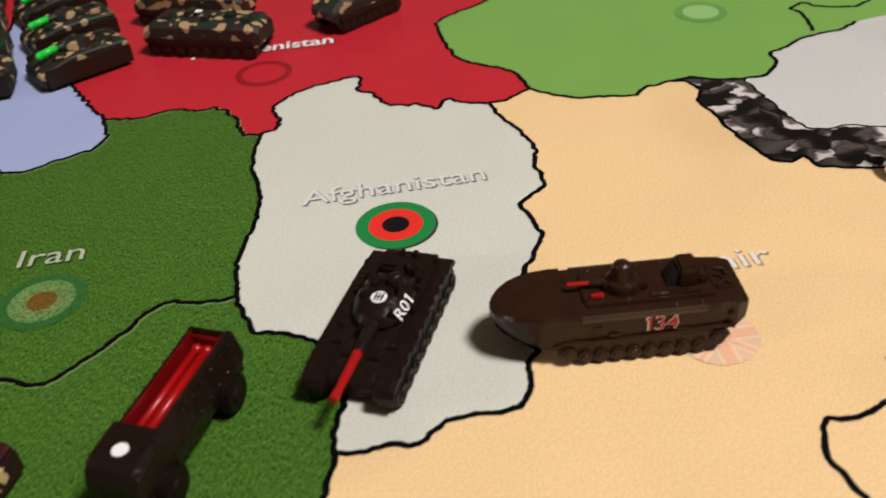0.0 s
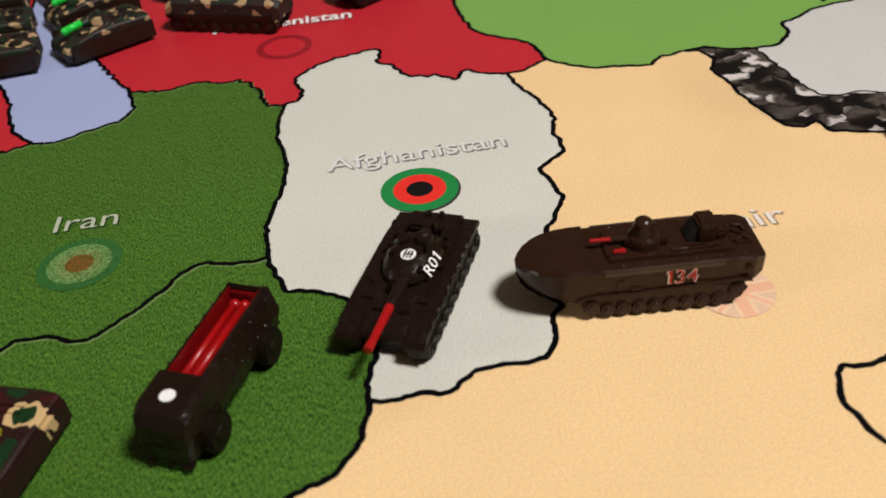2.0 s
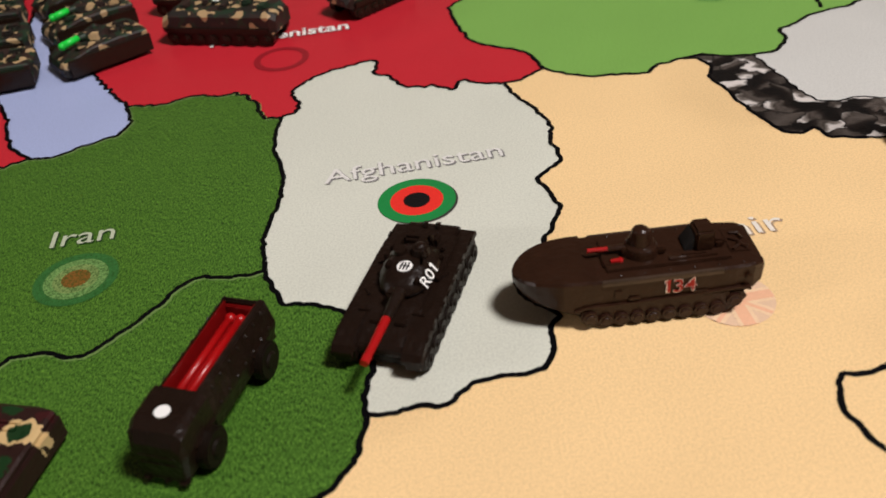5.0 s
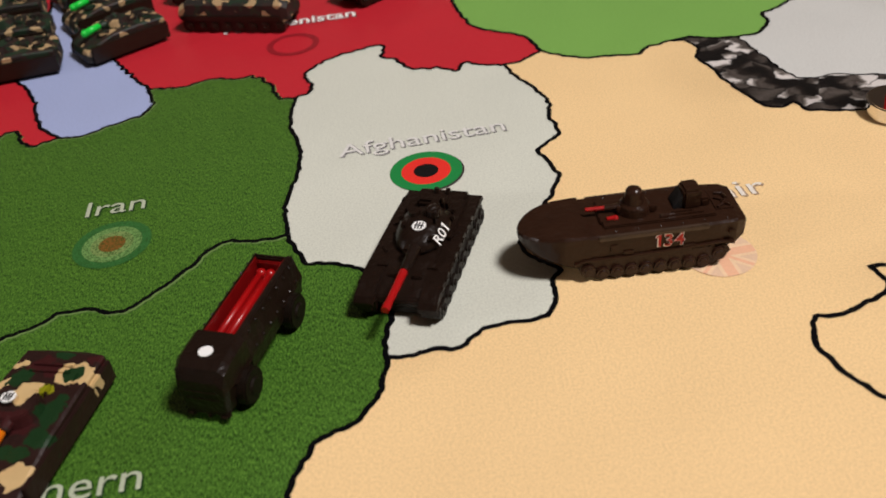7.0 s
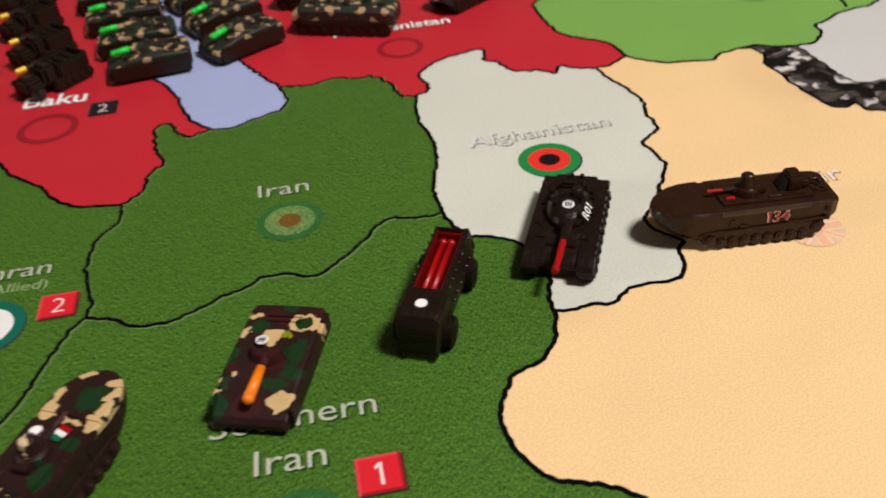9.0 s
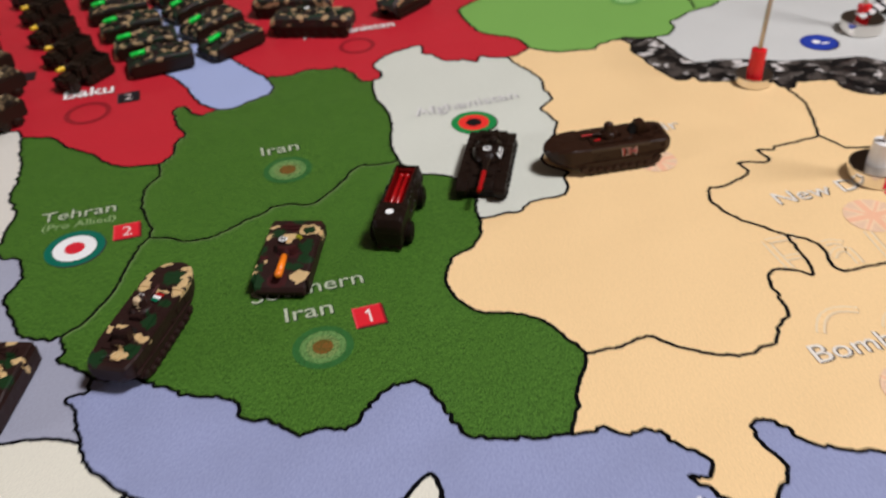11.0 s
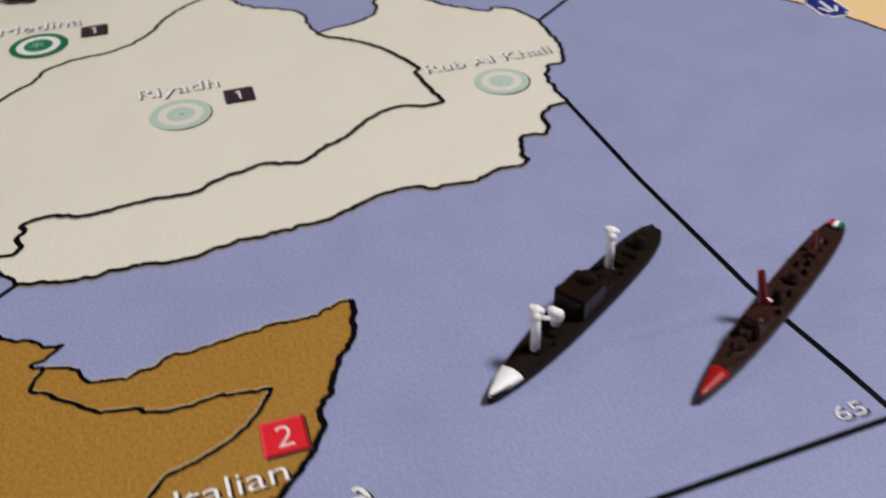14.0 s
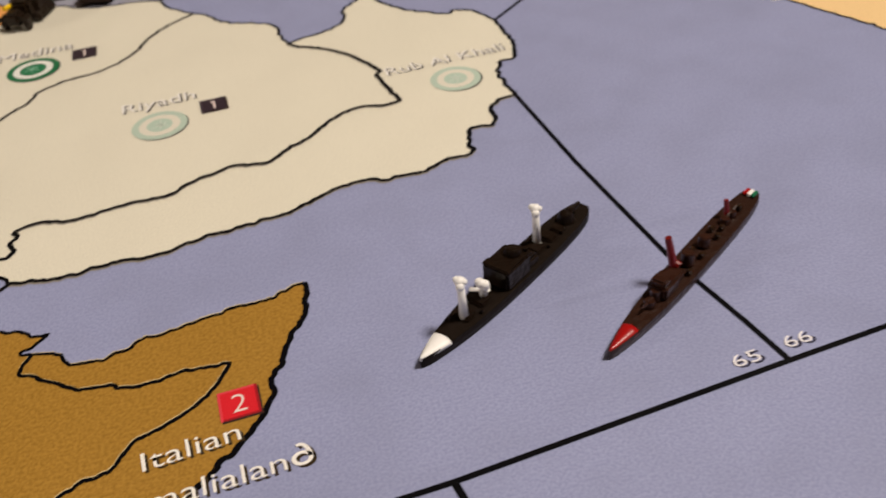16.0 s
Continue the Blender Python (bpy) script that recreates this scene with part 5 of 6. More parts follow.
def open_truck(x, y, turn):
    """A riveted slab-sided lorry with an open red bed; cab along +x."""
    t = thing("armoured_lorry", "dark brown plastic toy lorry with an open bed painted red", "toy lorry", x, y, 0.15, turn)
    bm = bmesh.new()
    loft(bm, [[(px, -w * 0.86, lo), (px, w * 0.86, lo), (px, w, 4.6), (px, w * 0.97, hi - 0.7), (px, w - 0.8, hi), (px, -w + 0.8, hi), (px, -w * 0.97, hi - 0.7), (px, -w, 4.6)] for px, w, lo, hi in ((4.6, 3.45, 1.6, 8.2), (8.8, 3.45, 1.3, 8.1), (10.1, 3.25, 1.2, 7.5), (10.8, 2.95, 1.3, 6.0), (10.9, 2.8, 1.4, 5.0))])
    bmesh.ops.bevel(bm, geom=[e for e in bm.edges if e.calc_face_angle(0) > 0.5], offset=0.5, segments=3, affect="EDGES")
    cab = part("cab", bm, BROWN, t)
    bm = bmesh.new()
    box(bm, 10.5, 0, 0.9, 0.9, 5.6, 0.7, 0.25)
    for py, w in ((-2.1, 1.2), (0.3, 0.8), (2.2, 1.3)):
        box(bm, 10.7, py, 0.5, 1.1, w, 0.9, 0.3)
    part("bumper", bm, BROWN, cab)
    bm = bmesh.new()
    for z in (3.3, 4.4):
        box(bm, 10.85, 0, z, 0.3, 4.6, 0.35, 0.12)
    part("grille", bm, BROWN, cab)
    for s in (-1, 1):
        bm = bmesh.new()
        loft(bm, [[(px, s * 2.0, 4.0), (px, s * 3.3, 2.4), (px - back, s * 3.55, 4.6), (px - back, s * (2.7 if s > 0 else 2.45), 7.9), (px - back * 0.6, s * 2.05, 8.1)] for px, back in ((-10.1, 0.9), (4.7, 0.0))][::s])
        bmesh.ops.bevel(bm, geom=list(bm.edges), offset=0.14, segments=2, affect="EDGES")
        side = part("bed_side", bm, BROWN, t)
        bm = bmesh.new()
        bumps(bm, [(px, s * y, z) for y, z in ((2.9, 7.2), (3.48, 5.0)) for px in (-9.2, -7.2, -5.2, -3.2, -1.2, 0.8, 2.8)], 0.26)
        part("rivets", bm, BROWN, side)
    bm = bmesh.new()
    box(bm, -10.3, 0, 2.3, 0.7, 6.8, 5.7, 0.2, taper=(1.0, 0.76))
    box(bm, -10.8, 0, 3.4, 0.6, 5.6, 2.4, 0.25)
    part("tailgate", bm, BROWN, t)
    # Floor in darker red, which paints in the shaded gap between the rails.
    bm = bmesh.new()
    box(bm, -2.7, 0, 2.6, 14.6, 4.0, 2.3, 0.1)
    part("bed_floor", bm, DARK_RED, t, "red bed floor with shade in its colour")
    for py in (-1.0, 0.3):
        bm = bmesh.new()
        rod(bm, (-8.8, py, 6.35), (4.6, py, 6.35), 0.46, 0.46, 16)
        box(bm, -2.1, py, 4.6, 13.4, 0.7, 1.6)
        bmesh.ops.create_uvsphere(bm, u_segments=14, v_segments=8, radius=0.74, matrix=Matrix.Translation((-8.7, py, 6.2)))
        part("bench_rail", bm, RED_PAINT, t, "glossy red bench rail", smooth=True)
    # Inner walls in the same darker red: their shade is put into the colour.
    for s in (-1, 1):
        bm = bmesh.new()
        loft(bm, [[(px, s * 1.78, 4.2), (px, s * 2.06, 4.2), (px, s * 2.06, 7.9), (px, s * 1.92, 7.9)][::s] for px in (-9.9, 4.6)])
        part("bed_lining", bm, DARK_RED, t, "red lining with shade in its colour")
    bm = bmesh.new()
    box(bm, -9.75, 0, 4.0, 0.5, 3.8, 3.5, 0.15)
    part("tail_lining", bm, DARK_RED, t, "red lining with shade in its colour")
    bm = bmesh.new()
    box(bm, -0.4, 0, 1.0, 18.0, 4.6, 1.4, 0.2)
    for px in (-6.6, 6.8):
        rod(bm, (px, -3.4, 1.9), (px, 3.4, 1.9), 0.4, 0.4, 8)
    part("chassis", bm, TRACK, t)
    for px in (-6.6, 6.8):
        for s in (-1, 1):
            wheel_piece(t, px, s * 3.65, 2.35, 1.5)
            bm = bmesh.new()
            box(bm, px, s * 3.3, 4.3, 4.6, 0.8, 0.5, 0.2)
            part("mudguard", bm, BROWN, t)
    emblem(t, 7.9, 0.1, 8.12, 0.88, bars=False)
    return t


# ---- the near toys ----
amphibious_tank("dark brown plastic amphibious toy tank with red guns", 20.0, 81.5, 180.9, CHESTNUT, RED_PAINT, "134").scale = (0.965, 1, 1)
heavy_tank(-8.15, 83.5, 250.6).scale = (1.06, 0.97, 1)
open_truck(-30.9, 69.4, 250.6)


def casemate_tank(name, label, x, y, turn, gun_mat, mat, length=21.8, width=11.9, height=4.4, gun=(5.4, -0.1), turret=2.9, disc_on=True, group=""):
    """A low wedge-nosed tank with a small round turret and side skirts; forward along +x."""
    t = thing(name, label, "toy tank", x, y, 0.15, turn, group)
    h, w = length / 2, width / 2
    bm = bmesh.new()
    rings = []
    for px, hw, lo, hi in ((-h, w * 0.5, 1.6, height * 0.86), (-h * 0.93, w * 0.9, 0.9, height * 0.97), (-h * 0.3, w * 0.93, 0.8, height * 1.04), (h * 0.3, w * 0.93, 0.8, height), (h * 0.72, w * 0.9, 0.8, height * 0.8), (h * 0.95, w * 0.88, 0.8, height * 0.6), (h, w * 0.84, 1.0, height * 0.42)):
        rings.append([(px, -hw, lo), (px, hw, lo), (px, hw, hi - 0.25), (px, hw - 0.3, hi), (px, -hw + 0.3, hi), (px, -hw, hi - 0.25)])
    loft(bm, rings)
    bmesh.ops.bevel(bm, geom=[e for e in bm.edges if e.calc_face_angle(0) > 0.5], offset=0.1, segments=2, affect="EDGES")
    part("hull", bm, mat, t)
    for s in (-1, 1):
        belt(t, -h * 0.9, h * 0.93, s * w * 0.72, w * 0.26, 2.5, 7, wheel=0.85)
        bm = bmesh.new()
        far = mat is CAMO_FINE
        box(bm, -0.3, s * w * (0.97 if far else 0.94), 0.7, length * (0.92 if far else 0.9), 0.6, height * 0.68, 0.15)
        part("skirt", bm, SOOT if far else mat, t)
    bm = bmesh.new()
    rod(bm, (-0.2, 0, height * 0.95), (-0.2, 0, height + 1.5), turret, turret * 0.84, 20)
    box(bm, -turret - 0.4, 0, height * 0.95, 1.8, turret * 1.3, 1.2, 0.25)
    bmesh.ops.bevel(bm, geom=[e for e in bm.edges if e.calc_face_angle(0) > 0.8 and e.calc_length() > 0.3], offset=0.14, segments=2, affect="EDGES")
    tur = part("turret", bm, mat, t)
    bm = bmesh.new()
    rod(bm, (-0.5, -0.8, height + 1.4), (-0.5, -0.8, height + 2.0), 0.9, 0.78, 14)
    bmesh.ops.create_uvsphere(bm, u_segments=12, v_segments=6, radius=0.75, matrix=Matrix.Translation((-0.5, -0.8, height + 1.95)) @ Matrix.Diagonal((1, 1, 0.4, 1)))
    part("cupola", bm, mat, tur)
    bm = bmesh.new()
    rod(bm, (turret * 0.6, 0.1, height + 0.8), (turret * 0.6 + 1.8, 0.3, height + 0.8), 0.8, 0.6, 12)
    part("gun_mantlet", bm, mat, tur)
    bm = bmesh.new()
    a = Vector((turret * 0.6 + 1.9, gun[2] if len(gun) > 2 else 0.1, height + 0.95))
    b = a + Vector((gun[0], gun[1], -0.4))
    rod(bm, a, b, 0.66, 0.82, 14)
    bmesh.ops.create_uvsphere(bm, u_segments=12, v_segments=8, radius=0.82, matrix=Matrix.Translation(b))
    part("gun_barrel", bm, gun_mat, tur, "brightly painted gun barrel", smooth=True)
    bm = bmesh.new()
    box(bm, h * 0.52, -w * 0.3, height * 0.75, 1.6, 1.5, 0.5, 0.2)
    part("driver_hatch", bm, mat, t)
    for px in (-h * 0.62, -h * 0.72):
        bm = bmesh.new()
        box(bm, px, 0, height, 0.5, w * 0.9, 0.3, 0.08)
        part("louvre", bm, mat, t)
    bm = bmesh.new()
    box(bm, -h * 0.5, w * 0.6, height * 0.96, 2.6, 0.6, 0.4, 0.1)
    part("tool_box", bm, mat, t)
    if disc_on:
        emblem(tur, -0.4, -0.8, height + 2.18, 0.88)
    else:
        bm = bmesh.new()
        for px, py, sx, sy, sz in ((-h * 0.66, -w * 0.4, 3.2, 2.2, 1.1), (-h * 0.62, w * 0.35, 2.4, 2.0, 1.3), (h * 0.42, w * 0.45, 2.6, 1.6, 0.9), (h * 0.2, -w * 0.6, 3.0, 1.4, 1.0)):
            box(bm, px, py, height * 0.92, sx, sy, sz, 0.35)
        part("stowage", bm, mat, t)
    return t


TAN, MOSS, WINE = lin(206, 176, 124), lin(24, 52, 24), lin(58, 22, 22)
DABBED = {**PLASTIC, "rough": 0.5, "specular": 0.25}
BLOBS = [(-7.7, -1.7, 1.5, 1.7, 0, WINE), (-9.3, 4.5, 0.7, 1.2, 0, WINE), (-6.9, 0.4, 1.1, 1.4, 0, WINE), (1.9, 0.4, 1.3, 2.2, 0, WINE), (2.8, -4.6, 0.7, 1.2, 0, WINE), (8.6, -0.5, 1.8, 2.2, 0, WINE),
         (-9.8, 0.2, 0.7, 1.4, 0, MOSS), (-5.3, -3.2, 1.7, 1.5, 0, MOSS), (-0.5, 3.8, 2.7, 1.3, 0, MOSS), (3.2, 4.2, 1.4, 1.5, 0, MOSS), (5.4, 2.0, 0.8, 2.1, 0, MOSS), (0.9, -5.5, 1.5, 1.3, 0, MOSS),
         (9.3, -5.4, 2.0, 2.1, 0, MOSS), (-7.8, -4.5, 0.6, 1.1, 0, TAN), (-6.6, 3.5, 1.9, 2.5, 0, TAN), (-6.5, 3.4, 1.2, 1.4, 0, MOSS), (-3.8, -4.9, 1.2, 0.9, 0, TAN), (-2.1, -0.1, 2.2, 1.4, 0, TAN),
         (6.1, -6.4, 1.9, 1.3, 0, TAN), (5.7, -5.0, 1.1, 1.0, 0, MOSS), (4.1, -3.9, 0.8, 0.6, 0, TAN), (7.7, 3.8, 1.5, 1.9, 0, TAN), (-3.3, 1.6, 1.0, 0.5, 0, lin(140, 140, 18))]
casemate_tank("light_tank", "camouflaged plastic toy tank with an orange gun barrel", -55.3, 59.2, 256.0, ORANGE_PAINT, blotched("blotched_tank_paint", lin(44, 25, 21), BLOBS, 1.7, **DABBED))

BLOBS = [(10.0, -1.2, 2.2, 2.2, 0, MOSS), (-2.8, -2.6, 1.9, 1.3, 0, MOSS), (2.4, -3.2, 1.1, 1.2, 0, MOSS), (-10.6, -3.0, 1.8, 1.2, 0, MOSS), (-13.0, 2.4, 1.8, 1.6, 0, MOSS),
         (13.4, -2.6, 1.6, 0.9, -60, TAN), (11.4, -3.7, 1.9, 0.9, -20, TAN), (8.6, -4.1, 1.9, 0.95, -5, TAN), (6.2, -3.7, 1.4, 1.2, 0, TAN), (6.8, 3.3, 1.4, 1.1, 0, TAN), (9.4, 3.8, 1.6, 0.7, 10, TAN), (13.8, 2.3, 1.4, 0.6, -50, TAN), (5.9, -0.4, 0.4, 1.7, 0, TAN),
         (-7.0, -0.3, 1.0, 1.3, 0, TAN), (-7.3, -3.3, 1.0, 1.3, 0, TAN), (-12.0, -1.2, 1.4, 1.5, 0, TAN), (-5.8, 3.8, 1.0, 0.8, 0, TAN), (-0.8, 0.3, 0.7, 0.8, 0, lin(214, 190, 150))]
craft = amphibious_tank("camouflaged amphibious toy tank with a small painted flag", -82.6, 43.1, 67.8, blotched("blotched_craft_paint", lin(44, 25, 21), BLOBS, 5.6, **DABBED), MAROON_PAINT)
bm = bmesh.new()
box(bm, 4.2, -1.3, 7.32, 0.8, 1.8, 0.06, turn=Matrix.Rotation(-0.26, 4, "Z"))
flag = part("painted_flag", bm, RED_PAINT, craft, "small painted flag in red, white and green")
for dx, m in ((-0.76, WHITE_PAINT), (-1.52, FLAG_GREEN)):
    bm = bmesh.new()
    box(bm, 4.2 + dx, -1.3 - dx * 0.26, 7.33, 0.75, 1.8, 0.06, turn=Matrix.Rotation(-0.26, 4, "Z"))
    part("flag_stripe", bm, m, flag)
emblem(craft, 3.0, 2.3, 7.32, 0.85, bars=False)

BLOBS = [(-6.5, -3.0, 2.6, 1.7, 0, MOSS), (0.5, -3.8, 1.6, 1.1, 0, MOSS), (4.6, -2.6, 3.0, 1.4, 0, MOSS), (-4.0, 2.6, 1.8, 1.4, 0, MOSS), (0.8, 3.8, 1.8, 1.0, 0, MOSS), (8.6, 0.4, 1.2, 1.4, 0, MOSS),
         (-9.2, -3.2, 1.5, 1.3, 0, TAN), (-9.6, 0.4, 1.3, 1.1, 0, TAN), (-2.3, -4.2, 1.4, 1.0, 0, TAN), (8.2, -3.2, 1.8, 1.0, 0, TAN), (-4.2, 3.9, 1.1, 0.9, 0, TAN), (-2.0, 0.1, 1.2, 2.0, -20, TAN), (-0.6, 2.2, 0.9, 1.3, 0, TAN), (4.3, 1.6, 1.6, 1.5, 0, TAN), (6.8, 1.8, 1.5, 0.9, 0, TAN)]
casemate_tank("light_tank", "camouflaged plastic toy tank with a bright green gun barrel", -109.5, 32.7, 258.0, GREEN_PAINT, blotched("blotched_green_gun_tank_paint", lin(44, 25, 21), BLOBS, 1.9, **DABBED), 20.4, 9.9, 5.2, (3.6, 0.1, -1.4), 2.7, disc_on=False)


def half_track(x, y, turn, group=""):
    """A dark open half-track with a bonnet; bonnet along +x."""
    t = thing("half_track", "dark brown plastic toy half-track with a yellow painted gun", "toy half-track", x, y, 0.15, turn, group)
    bm = bmesh.new()
    box(bm, 6.0, 0, 1.6, 5.8, 5.6, 3.7, 1.1, taper=(0.9, 0.86))
    bonnet = part("bonnet", bm, SOOT, t)
    bm = bmesh.new()
    for k in range(4):
        box(bm, 8.75, -1.2 + 0.8 * k, 2.0, 0.2, 0.35, 2.2, 0.05)
    part("grille", bm, SOOT, bonnet)
    bm = bmesh.new()
    box(bm, 1.2, 0, 1.8, 4.4, 6.8, 4.7, 0.9, taper=(0.85, 0.92))
    part("cab", bm, SOOT, t)
    for s in (-1, 1):
        bm = bmesh.new()
        box(bm, -5.2, s * 3.5, 2.4, 9.4, 1.2, 3.6, 0.5)
        part("bed_side", bm, SOOT, t)
        belt(t, -10.2, 1.6, s * 3.4, 1.8, 2.8, 5, mat=SOOT, wheel=0.95)
        wheel_piece(t, 6.2, s * 3.3, 1.7, 1.4, SOOT)
        bm = bmesh.new()
        box(bm, 6.2, s * 3.4, 2.6, 4.6, 1.7, 1.3, 0.55)
        part("mudguard", bm, SOOT, t)
    bm = bmesh.new()
    box(bm, -5.4, 0, 2.0, 9.2, 6.6, 2.0, 0.2)
    box(bm, -9.9, 0, 2.2, 0.7, 7.2, 3.9, 0.2)
    for px in (-7.6, -5.0, -2.4):
        box(bm, px, 0, 4.0, 1.5, 5.6, 1.4, 0.4)
    part("bed", bm, SOOT, t)
    bm = bmesh.new()
    rod(bm, (0.0, -1.2, 6.0), (4.8, -1.2, 6.2), 0.5, 0.5, 10)
    mount = part("gun_mount", bm, SOOT, t)
    bm = bmesh.new()
    rod(bm, (4.6, -1.2, 6.2), (7.2, -1.5, 6.3), 0.68, 0.6, 12)
    part("gun_barrel", bm, YELLOW_PAINT, mount, "yellow painted gun")
    t.matrix_world = t.matrix_world @ Matrix.Diagonal((0.88, 1, 1, 1))
    return t


SHORT = Matrix.Diagonal((0.88, 1, 1, 1))
half_track(-129.9, 19.6, 252)
first = half_track(-112.4, 162.2, 232, "row of half-tracks")
for hx, hy, a in ((-119.0, 178.4, 231), (-126.4, 195.8, 233), (-132.6, 214.4, 230), (-139.0, 232.0, 232)):
    copy_thing(first, pose(hx * MM, hy * MM, 0.15 * MM, 0, 0, a) @ SHORT)


def supply_truck(x, y, turn, group):
    """A dark lorry with a speckled tan load; cab along +x."""
    t = thing("supply_lorry", "dark plastic toy lorry with a tan speckled load", "toy lorry", x, y, 0.15, turn, group)
    bm = bmesh.new()
    box(bm, 8.3, 0, 1.4, 4.6, 6.2, 3.2, 1.0, taper=(0.85, 0.85))
    part("bonnet", bm, SOOT, t)
    bm = bmesh.new()
    box(bm, 4.3, 0, 1.6, 4.0, 7.2, 4.6, 0.9, taper=(0.8, 0.86))
    part("cab", bm, SOOT, t)
    bm = bmesh.new()
    box(bm, 6.0, 0, 4.4, 0.3, 5.0, 1.2, 0.05, turn=Matrix.Rotation(-0.3, 4, "Y"))
    part("windscreen", bm, CHROME, t, "dull pale windscreen")
    bm = bmesh.new()
    box(bm, -4.4, 0, 2.0, 13.0, 8.0, 4.6, 0.4)
    part("bed", bm, SOOT, t)
    for k in range(7):
        bm = bmesh.new()
        box(bm, -9.6 + 1.75 * k, 0.25 * (k % 2), 5.9, 1.6, 7.0 - 0.6 * (k % 3), 1.1 + 0.35 * (k % 2), 0.4)
        part("bale", bm, LOAD, t, "tan speckled load")
    for px in (-7.4, -3.6, 7.6):
        for s in (-1, 1):
            wheel_piece(t, px, s * 3.4, 1.7, 1.3, SOOT)
    return t


first = supply_truck(-133.8, 136.8, 226, "row of supply lorries")
for tx, ty, a in ((-137.6, 155.8, 224), (-143.6, 169.6, 225), (-150.2, 182.8, 223), (-153.6, 196.0, 226), (-159.0, 211.2, 225)):
    copy_thing(first, pose(tx * MM, ty * MM, 0.15 * MM, 0, 0, a))
second = supply_truck(-156.0, 127.0, 216, "second row of supply lorries")
for tx, ty, a in ((-162.5, 145.5, 217), (-169.5, 163.0, 216)):
    copy_thing(second, pose(tx * MM, ty * MM, 0.15 * MM, 0, 0, a))


west = casemate_tank("battle_tank", "finely camouflaged toy tank with a green gun barrel", -90.0, 165.8, 192, GREEN_PAINT, CAMO_FINE, 19.4, 10.6, 5.2, (3.6, 0.3), 2.8, disc_on=False, group="western tank row")
for tx, ty, a in ((-95.4, 179.6, 190), (-101.4, 194.6, 193), (-107.0, 210.0, 191), (-112.0, 226.0, 190)):
    copy_thing(west, pose(tx * MM, ty * MM, 0.15 * MM, 0, 0, a))
east = casemate_tank("battle_tank", "finely camouflaged toy tank with a green gun barrel", -69.2, 172.8, 217, GREEN_PAINT, CAMO_FINE, 19.0, 10.6, 5.2, (3.6, 0.6), 2.8, disc_on=False, group="eastern tank row")
for tx, ty, a in ((-75.6, 188.8, 214), (-82.4, 205.0, 216), (-88.0, 221.0, 214)):
    copy_thing(east, pose(tx * MM, ty * MM, 0.15 * MM, 0, 0, a))


def long_carrier(label, x, y, turn, length, group):
    """A long slab-sided camouflaged carrier on tracks."""
    t = thing("tracked_carrier", label, "toy vehicle", x, y, 0.15, turn, group)
    h = length / 2
    bm = bmesh.new()
    loft(bm, [[(px, -w, lo), (px, w, lo), (px, w, hi - 0.9), (px, w - 0.9, hi), (px, -w + 0.9, hi), (px, -w, hi - 0.9)] for px, w, lo, hi in ((-h, 3.6, 2.6, 6.0), (-h + 1.4, 4.3, 2.2, 6.9), (h - 3.0, 4.3, 2.2, 6.9), (h - 0.6, 4.0, 2.6, 5.4), (h, 3.4, 3.0, 4.4))])
    bmesh.ops.bevel(bm, geom=[e for e in bm.edges if e.calc_face_angle(0) > 0.5], offset=0.2, segments=2, affect="EDGES")
    part("hull", bm, CAMO_FINE, t)
    for s in (-1, 1):
        belt(t, -h + 0.8, h - 1.2, s * 3.5, 1.7, 3.0, 8, mat=SOOT, wheel=1.0)
        bm = bmesh.new()
        box(bm, 0, s * 4.4, 2.6, length - 3, 0.4, 1.2, 0.15)
        part("skirt", bm, SOOT, t)
    bm = bmesh.new()
    for k in range(5):
        box(bm, -h + 3.4 + (length - 6) / 4.6 * k, 0.9 * (-1) ** k, 6.7, 2.0, 3.0, 0.9 + 0.3 * (k % 2), 0.35)
    part("roof_stowage", bm, CAMO_FINE, t)
    bm = bmesh.new()
    box(bm, 1.4, -0.6, 7.6, 1.4, 1.2, 0.3, 0.1)
    part("pale_marker", bm, WHITE_PAINT, t, "small pale marker")
    return t


long_carrier("long camouflaged toy carrier with dark sides on the red land", -43.8, 178.0, 163, 26.0, "carriers")
long_carrier("long camouflaged toy carrier with dark sides on the red land", -49.4, 195.0, 164, 26.0, "carriers")
long_carrier("camouflaged toy carrier with dark sides beside the light green land", -13.6, 187.6, 221, 19.0, "carriers")


# ---- ships ----
def ship_hull(bm, length, beam, height, sheer=0.5):
    """A slim flat-bottomed hull with a pointed bow along +x."""
    rings = []
    for f, w in ((-0.5, 0.30), (-0.49, 0.46), (-0.47, 0.62), (-0.43, 0.76), (-0.37, 0.88), (-0.28, 0.96), (-0.16, 1.0), (0.0, 1.0), (0.12, 0.96), (0.22, 0.87), (0.3, 0.75), (0.37, 0.6), (0.43, 0.42), (0.47, 0.27), (0.492, 0.14), (0.5, 0.05)):
        hw, lift = beam / 2 * w, height + sheer * max(0.0, f * 2) ** 2 + 0.2 * sheer * max(0.0, -f * 2) ** 3
        px = f * length
        rings.append([(px, -hw * 0.92, 0), (px, hw * 0.92, 0), (px, hw, height * 0.5), (px, hw * 0.97, lift - 0.12), (px, hw * 0.94, lift), (px, 0, lift + 0.02), (px, -hw * 0.94, lift), (px, -hw * 0.97, lift - 0.12), (px, -hw, height * 0.5)])
    loft(bm, rings)


